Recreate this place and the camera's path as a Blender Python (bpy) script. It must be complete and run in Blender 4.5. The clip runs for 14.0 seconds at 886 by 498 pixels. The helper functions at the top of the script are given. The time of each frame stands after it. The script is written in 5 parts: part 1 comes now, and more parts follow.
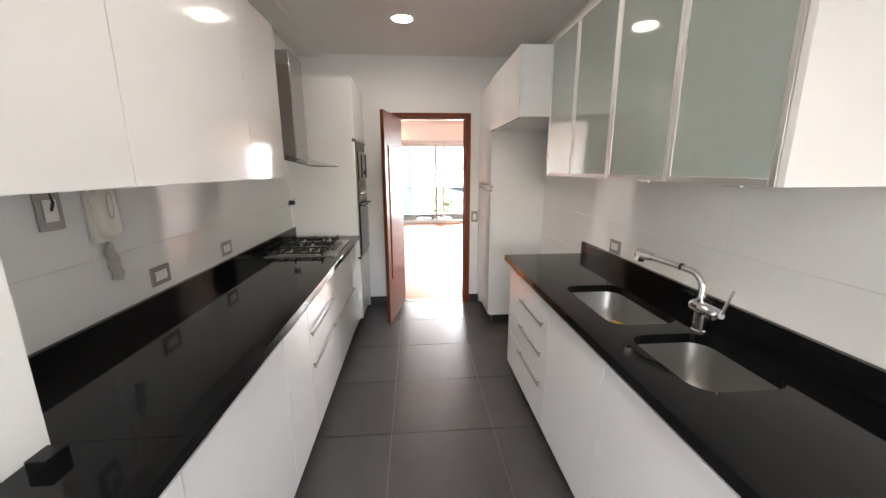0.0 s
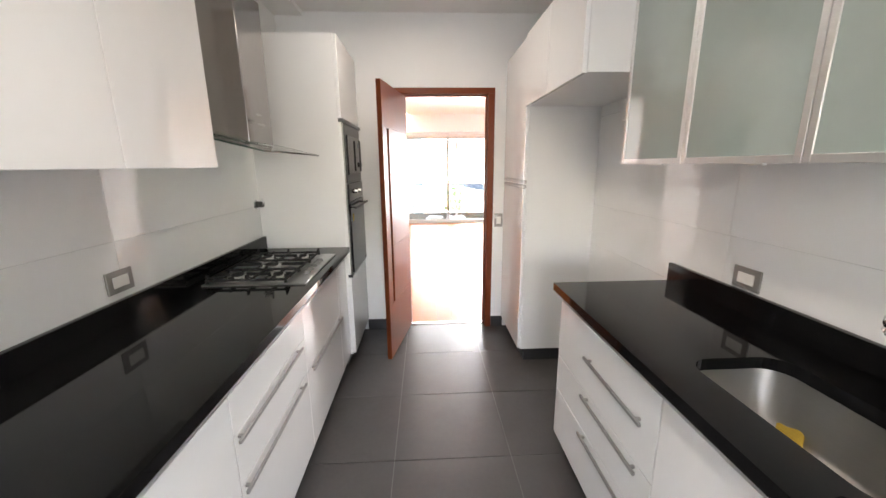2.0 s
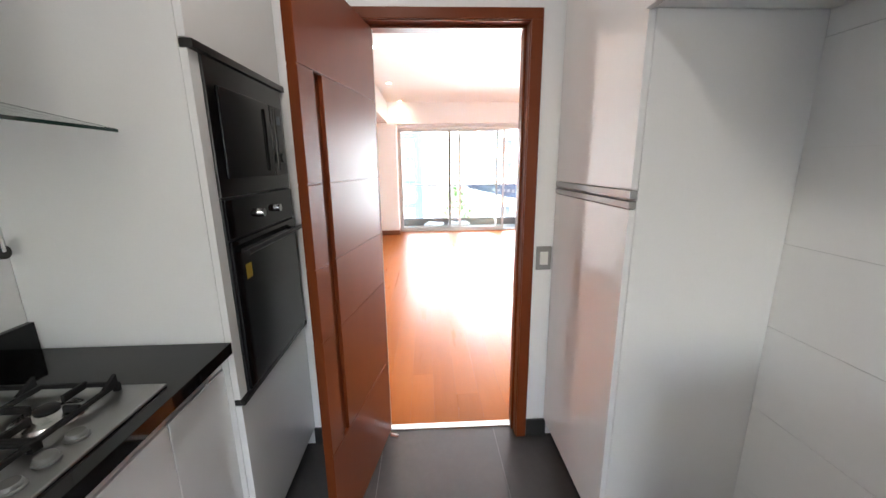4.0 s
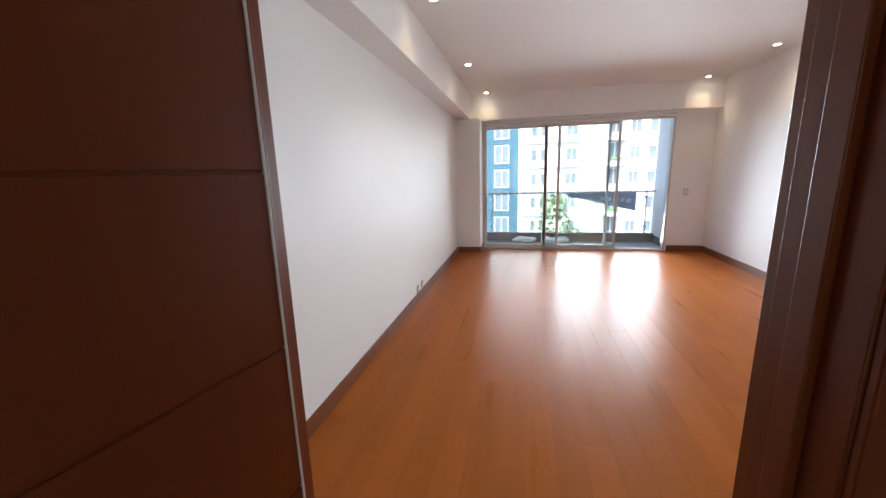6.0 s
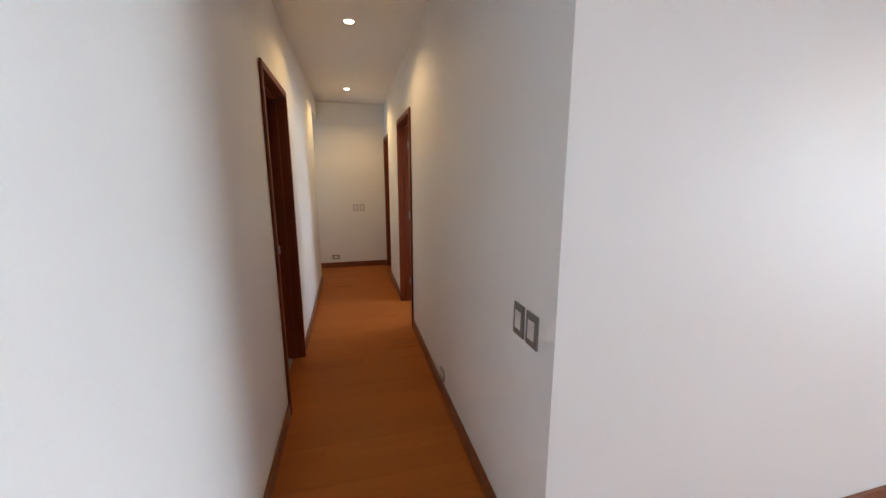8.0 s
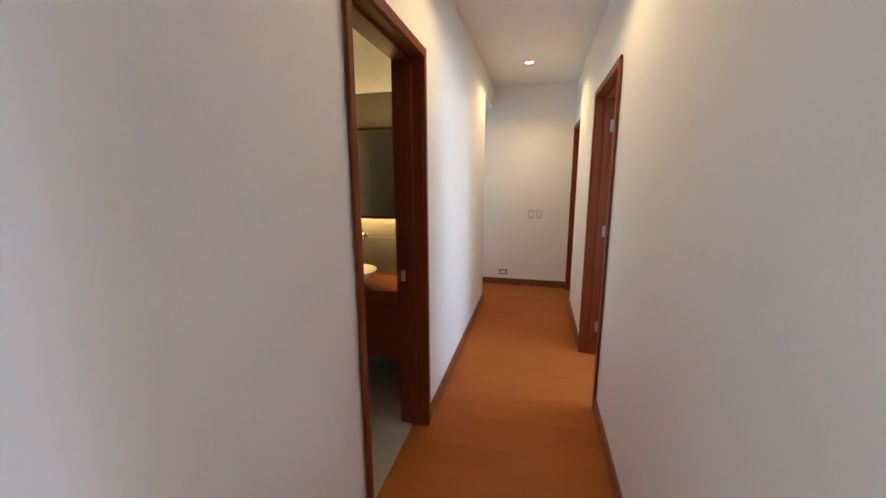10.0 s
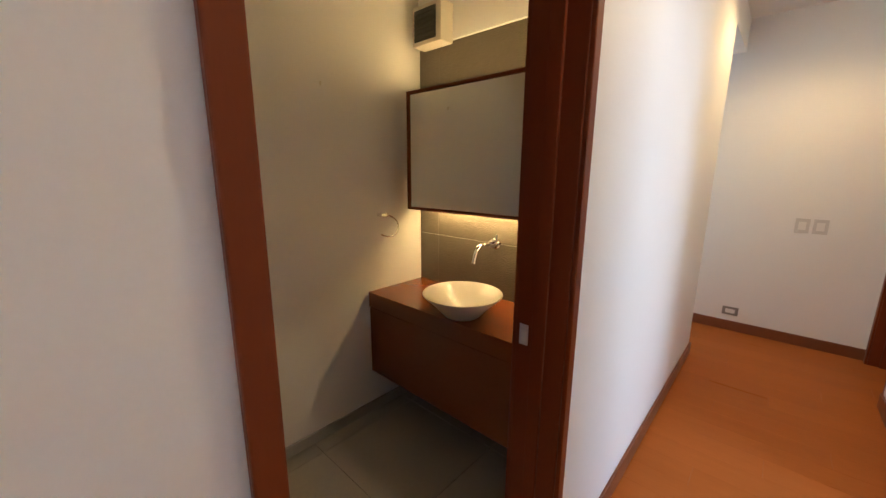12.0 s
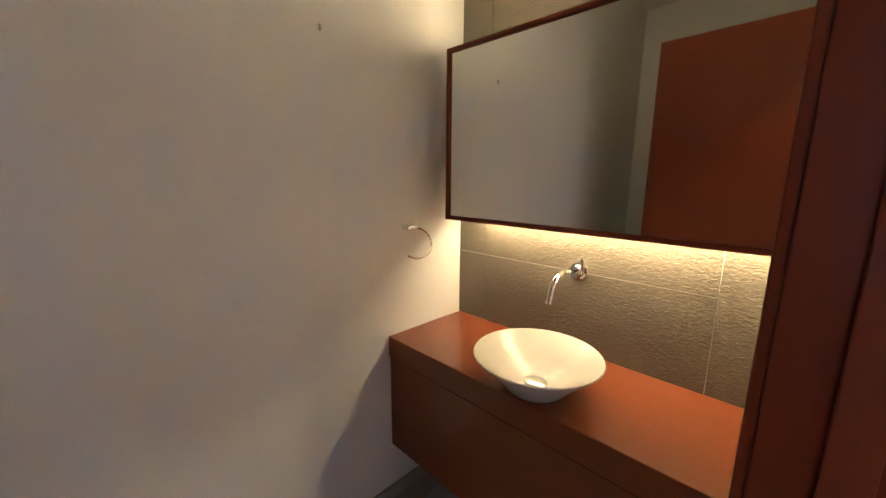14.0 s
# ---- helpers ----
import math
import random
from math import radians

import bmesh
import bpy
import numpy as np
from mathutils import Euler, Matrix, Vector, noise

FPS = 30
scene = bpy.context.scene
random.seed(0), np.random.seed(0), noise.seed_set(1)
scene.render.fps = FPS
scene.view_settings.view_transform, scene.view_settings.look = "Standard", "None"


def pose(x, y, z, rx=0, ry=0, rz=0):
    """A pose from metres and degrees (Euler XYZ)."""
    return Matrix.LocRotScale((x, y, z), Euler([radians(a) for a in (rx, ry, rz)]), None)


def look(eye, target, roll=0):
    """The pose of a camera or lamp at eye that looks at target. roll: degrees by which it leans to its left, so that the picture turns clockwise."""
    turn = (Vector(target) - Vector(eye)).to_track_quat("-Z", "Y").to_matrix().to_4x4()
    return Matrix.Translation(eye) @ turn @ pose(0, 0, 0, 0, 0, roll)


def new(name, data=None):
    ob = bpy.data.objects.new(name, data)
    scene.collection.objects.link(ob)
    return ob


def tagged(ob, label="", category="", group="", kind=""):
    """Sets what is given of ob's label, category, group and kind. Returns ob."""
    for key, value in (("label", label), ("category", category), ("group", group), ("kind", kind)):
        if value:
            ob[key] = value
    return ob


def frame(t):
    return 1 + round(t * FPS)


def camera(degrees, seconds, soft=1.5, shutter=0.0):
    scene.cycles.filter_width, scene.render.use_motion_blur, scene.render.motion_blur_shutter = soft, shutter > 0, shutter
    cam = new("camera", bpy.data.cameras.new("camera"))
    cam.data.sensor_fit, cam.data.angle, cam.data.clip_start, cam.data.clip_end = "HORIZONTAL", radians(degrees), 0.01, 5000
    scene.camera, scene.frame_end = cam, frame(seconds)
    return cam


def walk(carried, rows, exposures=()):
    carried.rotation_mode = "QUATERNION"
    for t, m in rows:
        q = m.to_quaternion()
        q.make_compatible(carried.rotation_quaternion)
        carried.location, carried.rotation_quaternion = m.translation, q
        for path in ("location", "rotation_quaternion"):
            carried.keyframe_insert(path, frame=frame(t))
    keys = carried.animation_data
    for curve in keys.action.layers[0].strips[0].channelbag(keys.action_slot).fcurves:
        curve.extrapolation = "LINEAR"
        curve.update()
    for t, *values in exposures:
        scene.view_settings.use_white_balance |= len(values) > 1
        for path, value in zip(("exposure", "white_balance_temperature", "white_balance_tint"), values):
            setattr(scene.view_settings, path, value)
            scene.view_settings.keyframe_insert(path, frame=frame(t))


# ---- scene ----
cam = camera(100.5, 14.0)
PATH = [
    (0, (0.677, 1.020, 1.536), (0.826, 2.969, 1.110), -0.2),
    (0.5, (0.698, 1.106, 1.514), (0.845, 3.054, 1.086), -0.3),
    (1, (0.709, 1.256, 1.495), (0.848, 3.204, 1.066), -0.4),
    (1.5, (0.701, 1.545, 1.466), (0.813, 3.495, 1.034), -0.5),
    (2, (0.700, 1.873, 1.490), (0.790, 3.821, 1.047), -0.5),
    (2.5, (0.720, 2.237, 1.483), (0.811, 4.185, 1.039), -0.6),
    (3, (0.714, 2.608, 1.465), (0.817, 4.557, 1.027), -0.6),
    (3.5, (0.728, 2.986, 1.468), (0.829, 4.934, 1.028), -0.7),
    (3.7, (0.747, 3.136, 1.472), (0.841, 5.082, 1.020), -0.7),
    (5.8, (0.891, 4.597, 1.386), (0.630, 6.521, 0.993), -1.3),
    (6, (0.911, 4.700, 1.401), (0.496, 6.593, 1.005), -1.6),
    (6.5, (0.957, 4.992, 1.454), (0.025, 6.708, 1.064), -1.3),
    (7, (0.938, 5.245, 1.481), (-0.466, 6.615, 1.090), -0.7),
    (7.5, (0.854, 5.518, 1.492), (-0.869, 6.459, 1.108), -0.4),
    (8, (0.688, 5.674, 1.487), (-1.215, 6.156, 1.105), 0.0),
    (8.2, (0.587, 5.737, 1.482), (-1.353, 6.048, 1.110), 0.0),
    (10.5, (-0.793, 5.826, 1.443), (-2.653, 5.193, 1.068), -0.1),
    (11, (-1.075, 5.753, 1.419), (-2.850, 4.912, 1.041), 0.3),
    (11.5, (-1.280, 5.687, 1.404), (-2.905, 4.591, 1.003), 0.5),
    (12, (-1.475, 5.622, 1.390), (-2.923, 4.304, 0.986), 0.4),
    (12.5, (-1.604, 5.456, 1.379), (-2.993, 4.075, 0.978), 0.4),
    (13, (-1.720, 5.289, 1.352), (-3.118, 3.908, 0.984), 0.6),
    (13.5, (-1.785, 5.178, 1.354), (-3.179, 3.794, 0.976), 0.6),
    (14, (-1.839, 5.103, 1.349), (-3.228, 3.714, 0.972), 0.4),
]
EXPOSURES = [(0, 4.55, 7200, 14), (1.5, 4.8, 7150, 14), (2.5, 5.05, 6950, 12), (3.7, 4.85, 6600, 11), (5.8, 2.95, 6200, 8.5), (7.0, 2.95, 6150, 8.5), (8.2, 3.22, 6050, 8),
             (10.3, 3.7, 5450, 5.5), (11.5, 3.85, 5400, 5.5), (12.0, 3.8, 5650, 7.5), (12.5, 3.75, 6150, 10.5), (13.0, 3.85, 5650, 10), (14, 4.37, 4650, 9)]
walk(cam, [(t, look(eye, target, roll)) for t, eye, target, roll in PATH], EXPOSURES)

# ---- world, sun, large lights ----
world = bpy.data.worlds.new("sky")
scene.world = world
world.use_nodes = True
wn = world.node_tree.nodes
sky = wn.new("ShaderNodeTexSky")
sky.sky_type = "NISHITA"
sky.sun_disc = False
sky.sun_elevation, sky.sun_rotation = radians(58), radians(200)
sky.dust_density, sky.ozone_density = 3.0, 1.0
wn["Background"].inputs["Strength"].default_value = 0.12
world.node_tree.links.new(sky.outputs[0], wn["Background"].inputs["Color"])


def lamp(name, kind, m, energy, color=(1, 1, 1), size=0.1, size_y=None, spot=None):
    data = bpy.data.lights.new(name, kind)
    data.energy, data.color = energy, color
    if kind == "AREA":
        data.shape = "RECTANGLE" if size_y else "DISK"
        data.size = size
        if size_y:
            data.size_y = size_y
    elif kind == "SPOT":
        data.spot_size, data.spot_blend, data.shadow_soft_size = radians(spot), 0.6, size
    elif kind == "SUN":
        data.angle = size
    ob = new(name, data)
    ob.matrix_world = m
    return ob


SUN_WARM = (1.0, 0.96, 0.9)
LED_NEUTRAL = (1.0, 0.93, 0.84)
LED_WARM = (1.0, 0.70, 0.36)
LED_AMBER = (1.0, 0.63, 0.26)
STRIP_WARM = (1.0, 0.61, 0.21)
DAY = (0.86, 0.93, 1.0)
lamp("sun", "SUN", look((0, -20, 32), (0, 0, 0)), 1.2, SUN_WARM, radians(12))
K_LAMPS = [(0.61, 4.15), (0.61, 2.15), (0.61, 0.35)]
for lx, ly in K_LAMPS:
    lamp("kitchen_lamp_light", "AREA", pose(lx, ly, 2.635), 0.08, LED_NEUTRAL, 0.15)
for wx, ww, e in ((0.80, 0.94, 1.5), (1.92, 0.76, 4.2), (2.88, 0.72, 5.0)):
    lamp("living_window_daylight", "AREA", pose(wx, 11.515, 1.12, -80, 0, 0), e, DAY, ww, 2.0).data.spread = radians(90)
lamp("bedroom_window_daylight", "AREA", pose(-3.2, 8.6, 1.5, -90, 0, 0), 4.5, DAY, 1.6, 1.4)
# added fill from behind the start, for a supposed window out of view
lamp("unseen_south_fill", "AREA", pose(1.15, -1.35, 1.5, 90, 0, 0), 0.3, DAY, 1.6, 1.2).data.spread = radians(125)
# added fill lamp in the lobby, whose walls have no window
lamp("lobby_fill", "AREA", pose(-5.19, 3.1, 1.5, 90, 0, 0), 0.75, DAY, 0.7, 1.4)
CORRIDOR_SPOTS = [(-2.40, 5.735), (-4.61, 5.71)]
for (lx, ly), e in zip(CORRIDOR_SPOTS, (1.9, 3.2)):
    lamp("corridor_spot_light", "SPOT", pose(lx, ly, 2.60), e, LED_AMBER, 0.03, spot=150)
LIVING_SPOTS = [(0.23, 7.72), (0.23, 9.52), (0.29, 11.2), (3.62, 7.9), (3.62, 9.8), (3.55, 11.2)]
for lx, ly in LIVING_SPOTS:
    lamp("living_spot_light", "SPOT", pose(lx, ly, 2.67), 0.8, LED_WARM, 0.03, spot=100)
lamp("mirror_strip_low", "AREA", pose(-2.99, 4.59, 1.205, 0, 32, 0), 0.46, STRIP_WARM, 0.03, 0.95)
lamp("mirror_strip_high", "AREA", pose(-2.93, 4.59, 1.83, 0, 195, 0), 0.22, STRIP_WARM, 0.03, 0.95)


# ---- materials ----
def surf(name, col, rough=0.5, metal=0.0, var=0.06, scale=2.0, fine=40.0, bump=0.0, coat=0.0, rvar=0.05, piece=0.0, spec=0.5, stretch=None, island=0.0):
    m = bpy.data.materials.new(name)
    m.use_nodes = True
    n, l = m.node_tree.nodes, m.node_tree.links
    b = n["Principled BSDF"]
    co = n.new("ShaderNodeTexCoord").outputs["Object"]
    if stretch:
        mp = n.new("ShaderNodeMapping")
        mp.inputs["Scale"].default_value = stretch
        l.new(co, mp.inputs["Vector"])
        co = mp.outputs[0]
    if piece:
        oi = n.new("ShaderNodeObjectInfo")
        ad = n.new("ShaderNodeVectorMath")
        ad.operation = "MULTIPLY_ADD"
        l.new(oi.outputs["Random"], ad.inputs[0])
        ad.inputs[1].default_value = (37, 53, 19)
        l.new(co, ad.inputs[2])
        co = ad.outputs[0]
    big, small = n.new("ShaderNodeTexNoise"), n.new("ShaderNodeTexNoise")
    big.inputs["Scale"].default_value, small.inputs["Scale"].default_value = scale, fine
    big.inputs["Detail"].default_value, small.inputs["Detail"].default_value = 3, 4
    l.new(co, big.inputs["Vector"])
    l.new(co, small.inputs["Vector"])
    mix = n.new("ShaderNodeMath")
    mix.operation = "MULTIPLY_ADD"
    l.new(big.outputs["Fac"], mix.inputs[0])
    mix.inputs[1].default_value = 0.6
    half = n.new("ShaderNodeMath")
    half.operation = "MULTIPLY"
    l.new(small.outputs["Fac"], half.inputs[0])
    half.inputs[1].default_value = 0.4
    l.new(half.outputs[0], mix.inputs[2])
    fac = mix.outputs[0]
    if piece or island:
        pm = n.new("ShaderNodeMath")
        pm.operation = "MULTIPLY_ADD"
        if piece:
            l.new(oi.outputs["Random"], pm.inputs[0])
        else:
            l.new(n.new("ShaderNodeNewGeometry").outputs["Random Per Island"], pm.inputs[0])
        pm.inputs[1].default_value = piece or island
        l.new(fac, pm.inputs[2])
        sb = n.new("ShaderNodeMath")
        sb.operation = "SUBTRACT"
        l.new(pm.outputs[0], sb.inputs[0])
        sb.inputs[1].default_value = (piece or island) / 2
        fac = sb.outputs[0]
    ramp = n.new("ShaderNodeMapRange")
    l.new(fac, ramp.inputs["Value"])
    ramp.inputs["From Min"].default_value, ramp.inputs["From Max"].default_value = 0.25, 0.75
    ramp.inputs["To Min"].default_value, ramp.inputs["To Max"].default_value = 1 - var, 1 + var
    sc = n.new("ShaderNodeVectorMath")
    sc.operation = "SCALE"
    sc.inputs[0].default_value = col
    l.new(ramp.outputs[0], sc.inputs["Scale"])
    l.new(sc.outputs[0], b.inputs["Base Color"])
    rr = n.new("ShaderNodeMapRange")
    l.new(big.outputs["Fac"], rr.inputs["Value"])
    rr.inputs["From Min"].default_value, rr.inputs["From Max"].default_value = 0.3, 0.7
    rr.inputs["To Min"].default_value, rr.inputs["To Max"].default_value = max(0.02, rough - rvar), rough + rvar
    l.new(rr.outputs[0], b.inputs["Roughness"])
    b.inputs["Metallic"].default_value = metal
    b.inputs["Specular IOR Level"].default_value = spec
    b.inputs["Coat Weight"].default_value = coat
    b.inputs["Coat Roughness"].default_value = 0.05
    if bump:
        bp = n.new("ShaderNodeBump")
        bp.inputs["Strength"].default_value = bump
        bp.inputs["Distance"].default_value = 0.004
        l.new(small.outputs["Fac"], bp.inputs["Height"])
        l.new(bp.outputs[0], b.inputs["Normal"])
    return m


def glow(name, col, strength):
    m = bpy.data.materials.new(name)
    m.use_nodes = True
    b = m.node_tree.nodes["Principled BSDF"]
    b.inputs["Base Color"].default_value = (*col, 1)
    b.inputs["Emission Color"].default_value = (*col, 1)
    b.inputs["Emission Strength"].default_value = strength
    return m


def glass(name, col, rough=0.0, ior=1.45):
    m = bpy.data.materials.new(name)
    m.use_nodes = True
    b = m.node_tree.nodes["Principled BSDF"]
    b.inputs["Base Color"].default_value = (*col, 1)
    b.inputs["Transmission Weight"].default_value = 1.0
    b.inputs["Roughness"].default_value = rough
    b.inputs["IOR"].default_value = ior
    return m


def window_glass():
    """Thin clear pane: straight see-through with a mirror-like gloss by Fresnel."""
    m = bpy.data.materials.new("clear window glass")
    m.use_nodes = True
    n, l = m.node_tree.nodes, m.node_tree.links
    n.remove(n["Principled BSDF"])
    tr, gl, mx, fr = n.new("ShaderNodeBsdfTransparent"), n.new("ShaderNodeBsdfGlossy"), n.new("ShaderNodeMixShader"), n.new("ShaderNodeFresnel")
    tr.inputs["Color"].default_value = (0.94, 0.97, 0.96, 1)
    gl.inputs["Roughness"].default_value = 0.02
    fr.inputs["IOR"].default_value = 1.45
    l.new(fr.outputs[0], mx.inputs[0])
    l.new(tr.outputs[0], mx.inputs[1])
    l.new(gl.outputs[0], mx.inputs[2])
    l.new(mx.outputs[0], n["Material Output"].inputs["Surface"])
    return m


M = {}
M["wall"] = surf("painted wall", (0.85, 0.85, 0.84), 0.55, var=0.025, scale=1.2, fine=120, bump=0.04)
M["ceiling"] = surf("painted ceiling", (0.84, 0.835, 0.82), 0.7, var=0.02, scale=1.0, fine=90, bump=0.03)
M["wall_tile"] = surf("white glazed tile", (0.84, 0.84, 0.83), 0.07, var=0.02, scale=1.5, fine=30, piece=0.15, rvar=0.02)
M["grout_light"] = surf("light grout", (0.74, 0.74, 0.72), 0.8)
M["gloss"] = surf("white gloss laminate", (0.85, 0.85, 0.845), 0.10, var=0.015, scale=2, fine=20, coat=0.3, rvar=0.03)
M["carcass"] = surf("white melamine", (0.80, 0.80, 0.79), 0.35, var=0.02, fine=150, bump=0.03)
M["granite"] = surf("black granite", (0.006, 0.006, 0.0065), 0.06, var=0.5, scale=6, fine=420, rvar=0.03, spec=0.32)
M["floor_tile"] = surf("dark grey porcelain tile", (0.078, 0.073, 0.072), 0.27, var=0.10, scale=6.0, fine=45, piece=0.2, rvar=0.0)
M["grout_dark"] = surf("grey grout", (0.12, 0.116, 0.112), 0.85)
M["kick"] = surf("black plinth", (0.02, 0.02, 0.021), 0.4)
M["alu"] = surf("brushed aluminium", (0.72, 0.72, 0.71), 0.42, 1.0, var=0.06, fine=200, stretch=(1, 0.05, 1))
M["handle"] = surf("dull grey handle aluminium", (0.40, 0.395, 0.39), 0.45, 1.0, var=0.06, fine=200, stretch=(1, 0.05, 1))
M["steel"] = surf("brushed stainless steel", (0.60, 0.59, 0.57), 0.26, 1.0, var=0.06, fine=260, stretch=(1, 1, 0.04), bump=0.03)
M["sink_steel"] = surf("satin sink steel", (0.44, 0.43, 0.41), 0.34, 1.0, var=0.05, fine=200, stretch=(1, 0.05, 1), rvar=0.02)
M["hob_steel"] = surf("grey hob steel", (0.34, 0.335, 0.33), 0.30, 1.0, var=0.05, fine=200, stretch=(1, 0.05, 1), rvar=0.02)
M["knob_metal"] = surf("matt grey knob metal", (0.20, 0.20, 0.195), 0.5, 0.7, var=0.05)
M["hood_steel"] = surf("polished hood steel", (0.36, 0.34, 0.33), 0.13, 1.0, var=0.05, fine=260, stretch=(1, 1, 0.04), rvar=0.02)
M["glass_edge"] = surf("dark green glass edge", (0.018, 0.04, 0.033), 0.2)
M["chrome"] = surf("polished chrome", (0.80, 0.80, 0.80), 0.07, 1.0, var=0.03, rvar=0.03)
M["iron"] = surf("matt black cast iron", (0.010, 0.010, 0.010), 0.6, var=0.2, bump=0.1, spec=0.25)
M["black_glass"] = surf("black oven glass", (0.008, 0.008, 0.009), 0.06, var=0.1, spec=0.35, rvar=0.02)
M["oven_steel"] = surf("dark oven steel", (0.075, 0.075, 0.075), 0.30, 1.0, fine=200, stretch=(1, 0.05, 1))
M["wood_dark"] = surf("mahogany veneer", (0.17, 0.036, 0.009), 0.38, var=0.08, scale=1.0, fine=40, stretch=(9, 9, 0.7), coat=0.02, spec=0.24, rvar=0.0)
M["wood_flat"] = surf("mahogany veneer lengthwise", (0.20, 0.058, 0.015), 0.18, var=0.07, scale=1.0, fine=40, stretch=(9, 0.7, 9), coat=0.12, spec=0.4, rvar=0.0)
M["skirt"] = surf("brown wooden skirting", (0.19, 0.065, 0.028), 0.35, var=0.15, fine=20, bump=0.03)
M["plank"] = surf("varnished wood plank", (0.37, 0.112, 0.024), 0.33, var=0.09, scale=1.5, fine=22, stretch=(9, 0.7, 1), piece=0.35, rvar=0.06, spec=0.045)
M["plank_under"] = surf("dark plank joint", (0.19, 0.065, 0.02), 0.6)
M["bath_tile"] = surf("grey bathroom floor tile", (0.38, 0.36, 0.33), 0.4, var=0.08, scale=4, fine=60, piece=0.2)
M["plate"] = surf("grey metallic switch plate", (0.30, 0.29, 0.28), 0.35, 0.6, var=0.03)
M["pale_edge"] = surf("pale door edge", (0.62, 0.57, 0.52), 0.4, var=0.05)
M["plate_pale"] = surf("pale grey switch plate", (0.60, 0.59, 0.57), 0.35, 0.2, var=0.03)
M["plate_white"] = surf("white switch insert", (0.78, 0.77, 0.74), 0.35, var=0.02)
M["ceramic"] = surf("white glazed ceramic", (0.66, 0.63, 0.58), 0.24, var=0.015, coat=0.0, rvar=0.03)
M["rubber"] = surf("black rubber", (0.015, 0.015, 0.015), 0.6)
M["cream"] = surf("cream plastic", (0.72, 0.68, 0.60), 0.35, var=0.03)
M["cord"] = surf("greyed cream cord plastic", (0.50, 0.47, 0.42), 0.45, var=0.1, fine=60)
M["white_plastic"] = surf("white plastic", (0.78, 0.78, 0.76), 0.35, var=0.03)
M["sponge"] = surf("yellow sponge", (0.62, 0.42, 0.06), 0.9, var=0.15, fine=200, bump=0.4)
M["win_alu"] = surf("grey window aluminium", (0.55, 0.55, 0.54), 0.4, 0.1, var=0.04)
M["mirror"] = surf("mirror silver", (0.86, 0.88, 0.87), 0.015, 1.0, var=0.005, rvar=0.005)
M["glass"] = window_glass()
M["green_glass"] = glass("greenish hood glass", (0.80, 0.93, 0.88))
M["lamp_glow"] = glow("lamp diffuser", (1.0, 0.95, 0.88), 4.0)
M["spot_glow"] = glow("spot bulb", (1.0, 0.88, 0.68), 5.0)
M["strip_glow"] = glow("warm strip", (1.0, 0.66, 0.25), 1.6)
M["facade"] = surf("white facade plaster", (0.72, 0.72, 0.70), 0.8, var=0.05, scale=0.3, fine=6)
M["facade_grey"] = surf("grey facade plaster", (0.45, 0.46, 0.46), 0.8, var=0.05, scale=0.3, fine=6)
M["facade_pale"] = surf("pale grey facade plaster", (0.58, 0.59, 0.60), 0.8, var=0.05, scale=0.3, fine=6)
M["facade_blue"] = surf("blue facade plaster", (0.045, 0.115, 0.16), 0.8, var=0.08, scale=0.3, fine=6)
M["far_window"] = surf("far window glass", (0.16, 0.19, 0.22), 0.4, var=0.3, scale=0.5, fine=3, spec=0.2)
M["ground"] = surf("street asphalt", (0.06, 0.06, 0.06), 0.9, var=0.2, scale=0.2, fine=5)
M["balcony"] = surf("pale balcony tile", (0.42, 0.42, 0.40), 0.45, var=0.06, fine=40, piece=0.1)
M["curb"] = surf("brown grey balcony kerb", (0.20, 0.185, 0.165), 0.7, var=0.1, fine=60)
M["leaf"] = surf("green foliage", (0.115, 0.19, 0.065), 0.6, var=0.5, scale=0.8, fine=8, island=0.6)
M["bark"] = surf("grey bark", (0.12, 0.09, 0.07), 0.9, var=0.3, fine=30)
M["banner"] = surf("blue grey banner cloth", (0.30, 0.34, 0.42), 0.8, var=0.1, fine=30)
M["white_cloth"] = surf("white plastic sheet", (0.75, 0.75, 0.74), 0.5, var=0.06, fine=30)

# frosted cabinet glass: a milky, satin-smooth green-grey pane
M["frost"] = surf("frosted glass", (0.36, 0.42, 0.39), 0.06, var=0.05, scale=1.2, fine=15, coat=1.0, rvar=0.02)


def relief_tile():
    """Bronze-grey wall tile with a fine wavy relief."""
    m = surf("relief wall tile", (0.145, 0.125, 0.095), 0.34, 0.15, var=0.12, scale=5, fine=60, piece=0.1)
    n, l = m.node_tree.nodes, m.node_tree.links
    co = n.new("ShaderNodeTexCoord")
    mp = n.new("ShaderNodeMapping")
    mp.inputs["Scale"].default_value = (60, 70, 160)
    l.new(co.outputs["Object"], mp.inputs["Vector"])
    no = n.new("ShaderNodeTexNoise")
    no.inputs["Scale"].default_value, no.inputs["Detail"].default_value, no.inputs["Distortion"].default_value = 1.0, 2.0, 0.8
    l.new(mp.outputs[0], no.inputs["Vector"])
    bp = n.new("ShaderNodeBump")
    bp.inputs["Strength"].default_value, bp.inputs["Distance"].default_value = 0.7, 0.006
    l.new(no.outputs["Fac"], bp.inputs["Height"])
    l.new(bp.outputs[0], n["Principled BSDF"].inputs["Normal"])
    return m


M["relief"] = relief_tile()


# ---- building blocks ----
def bm_new():
    return bmesh.new()


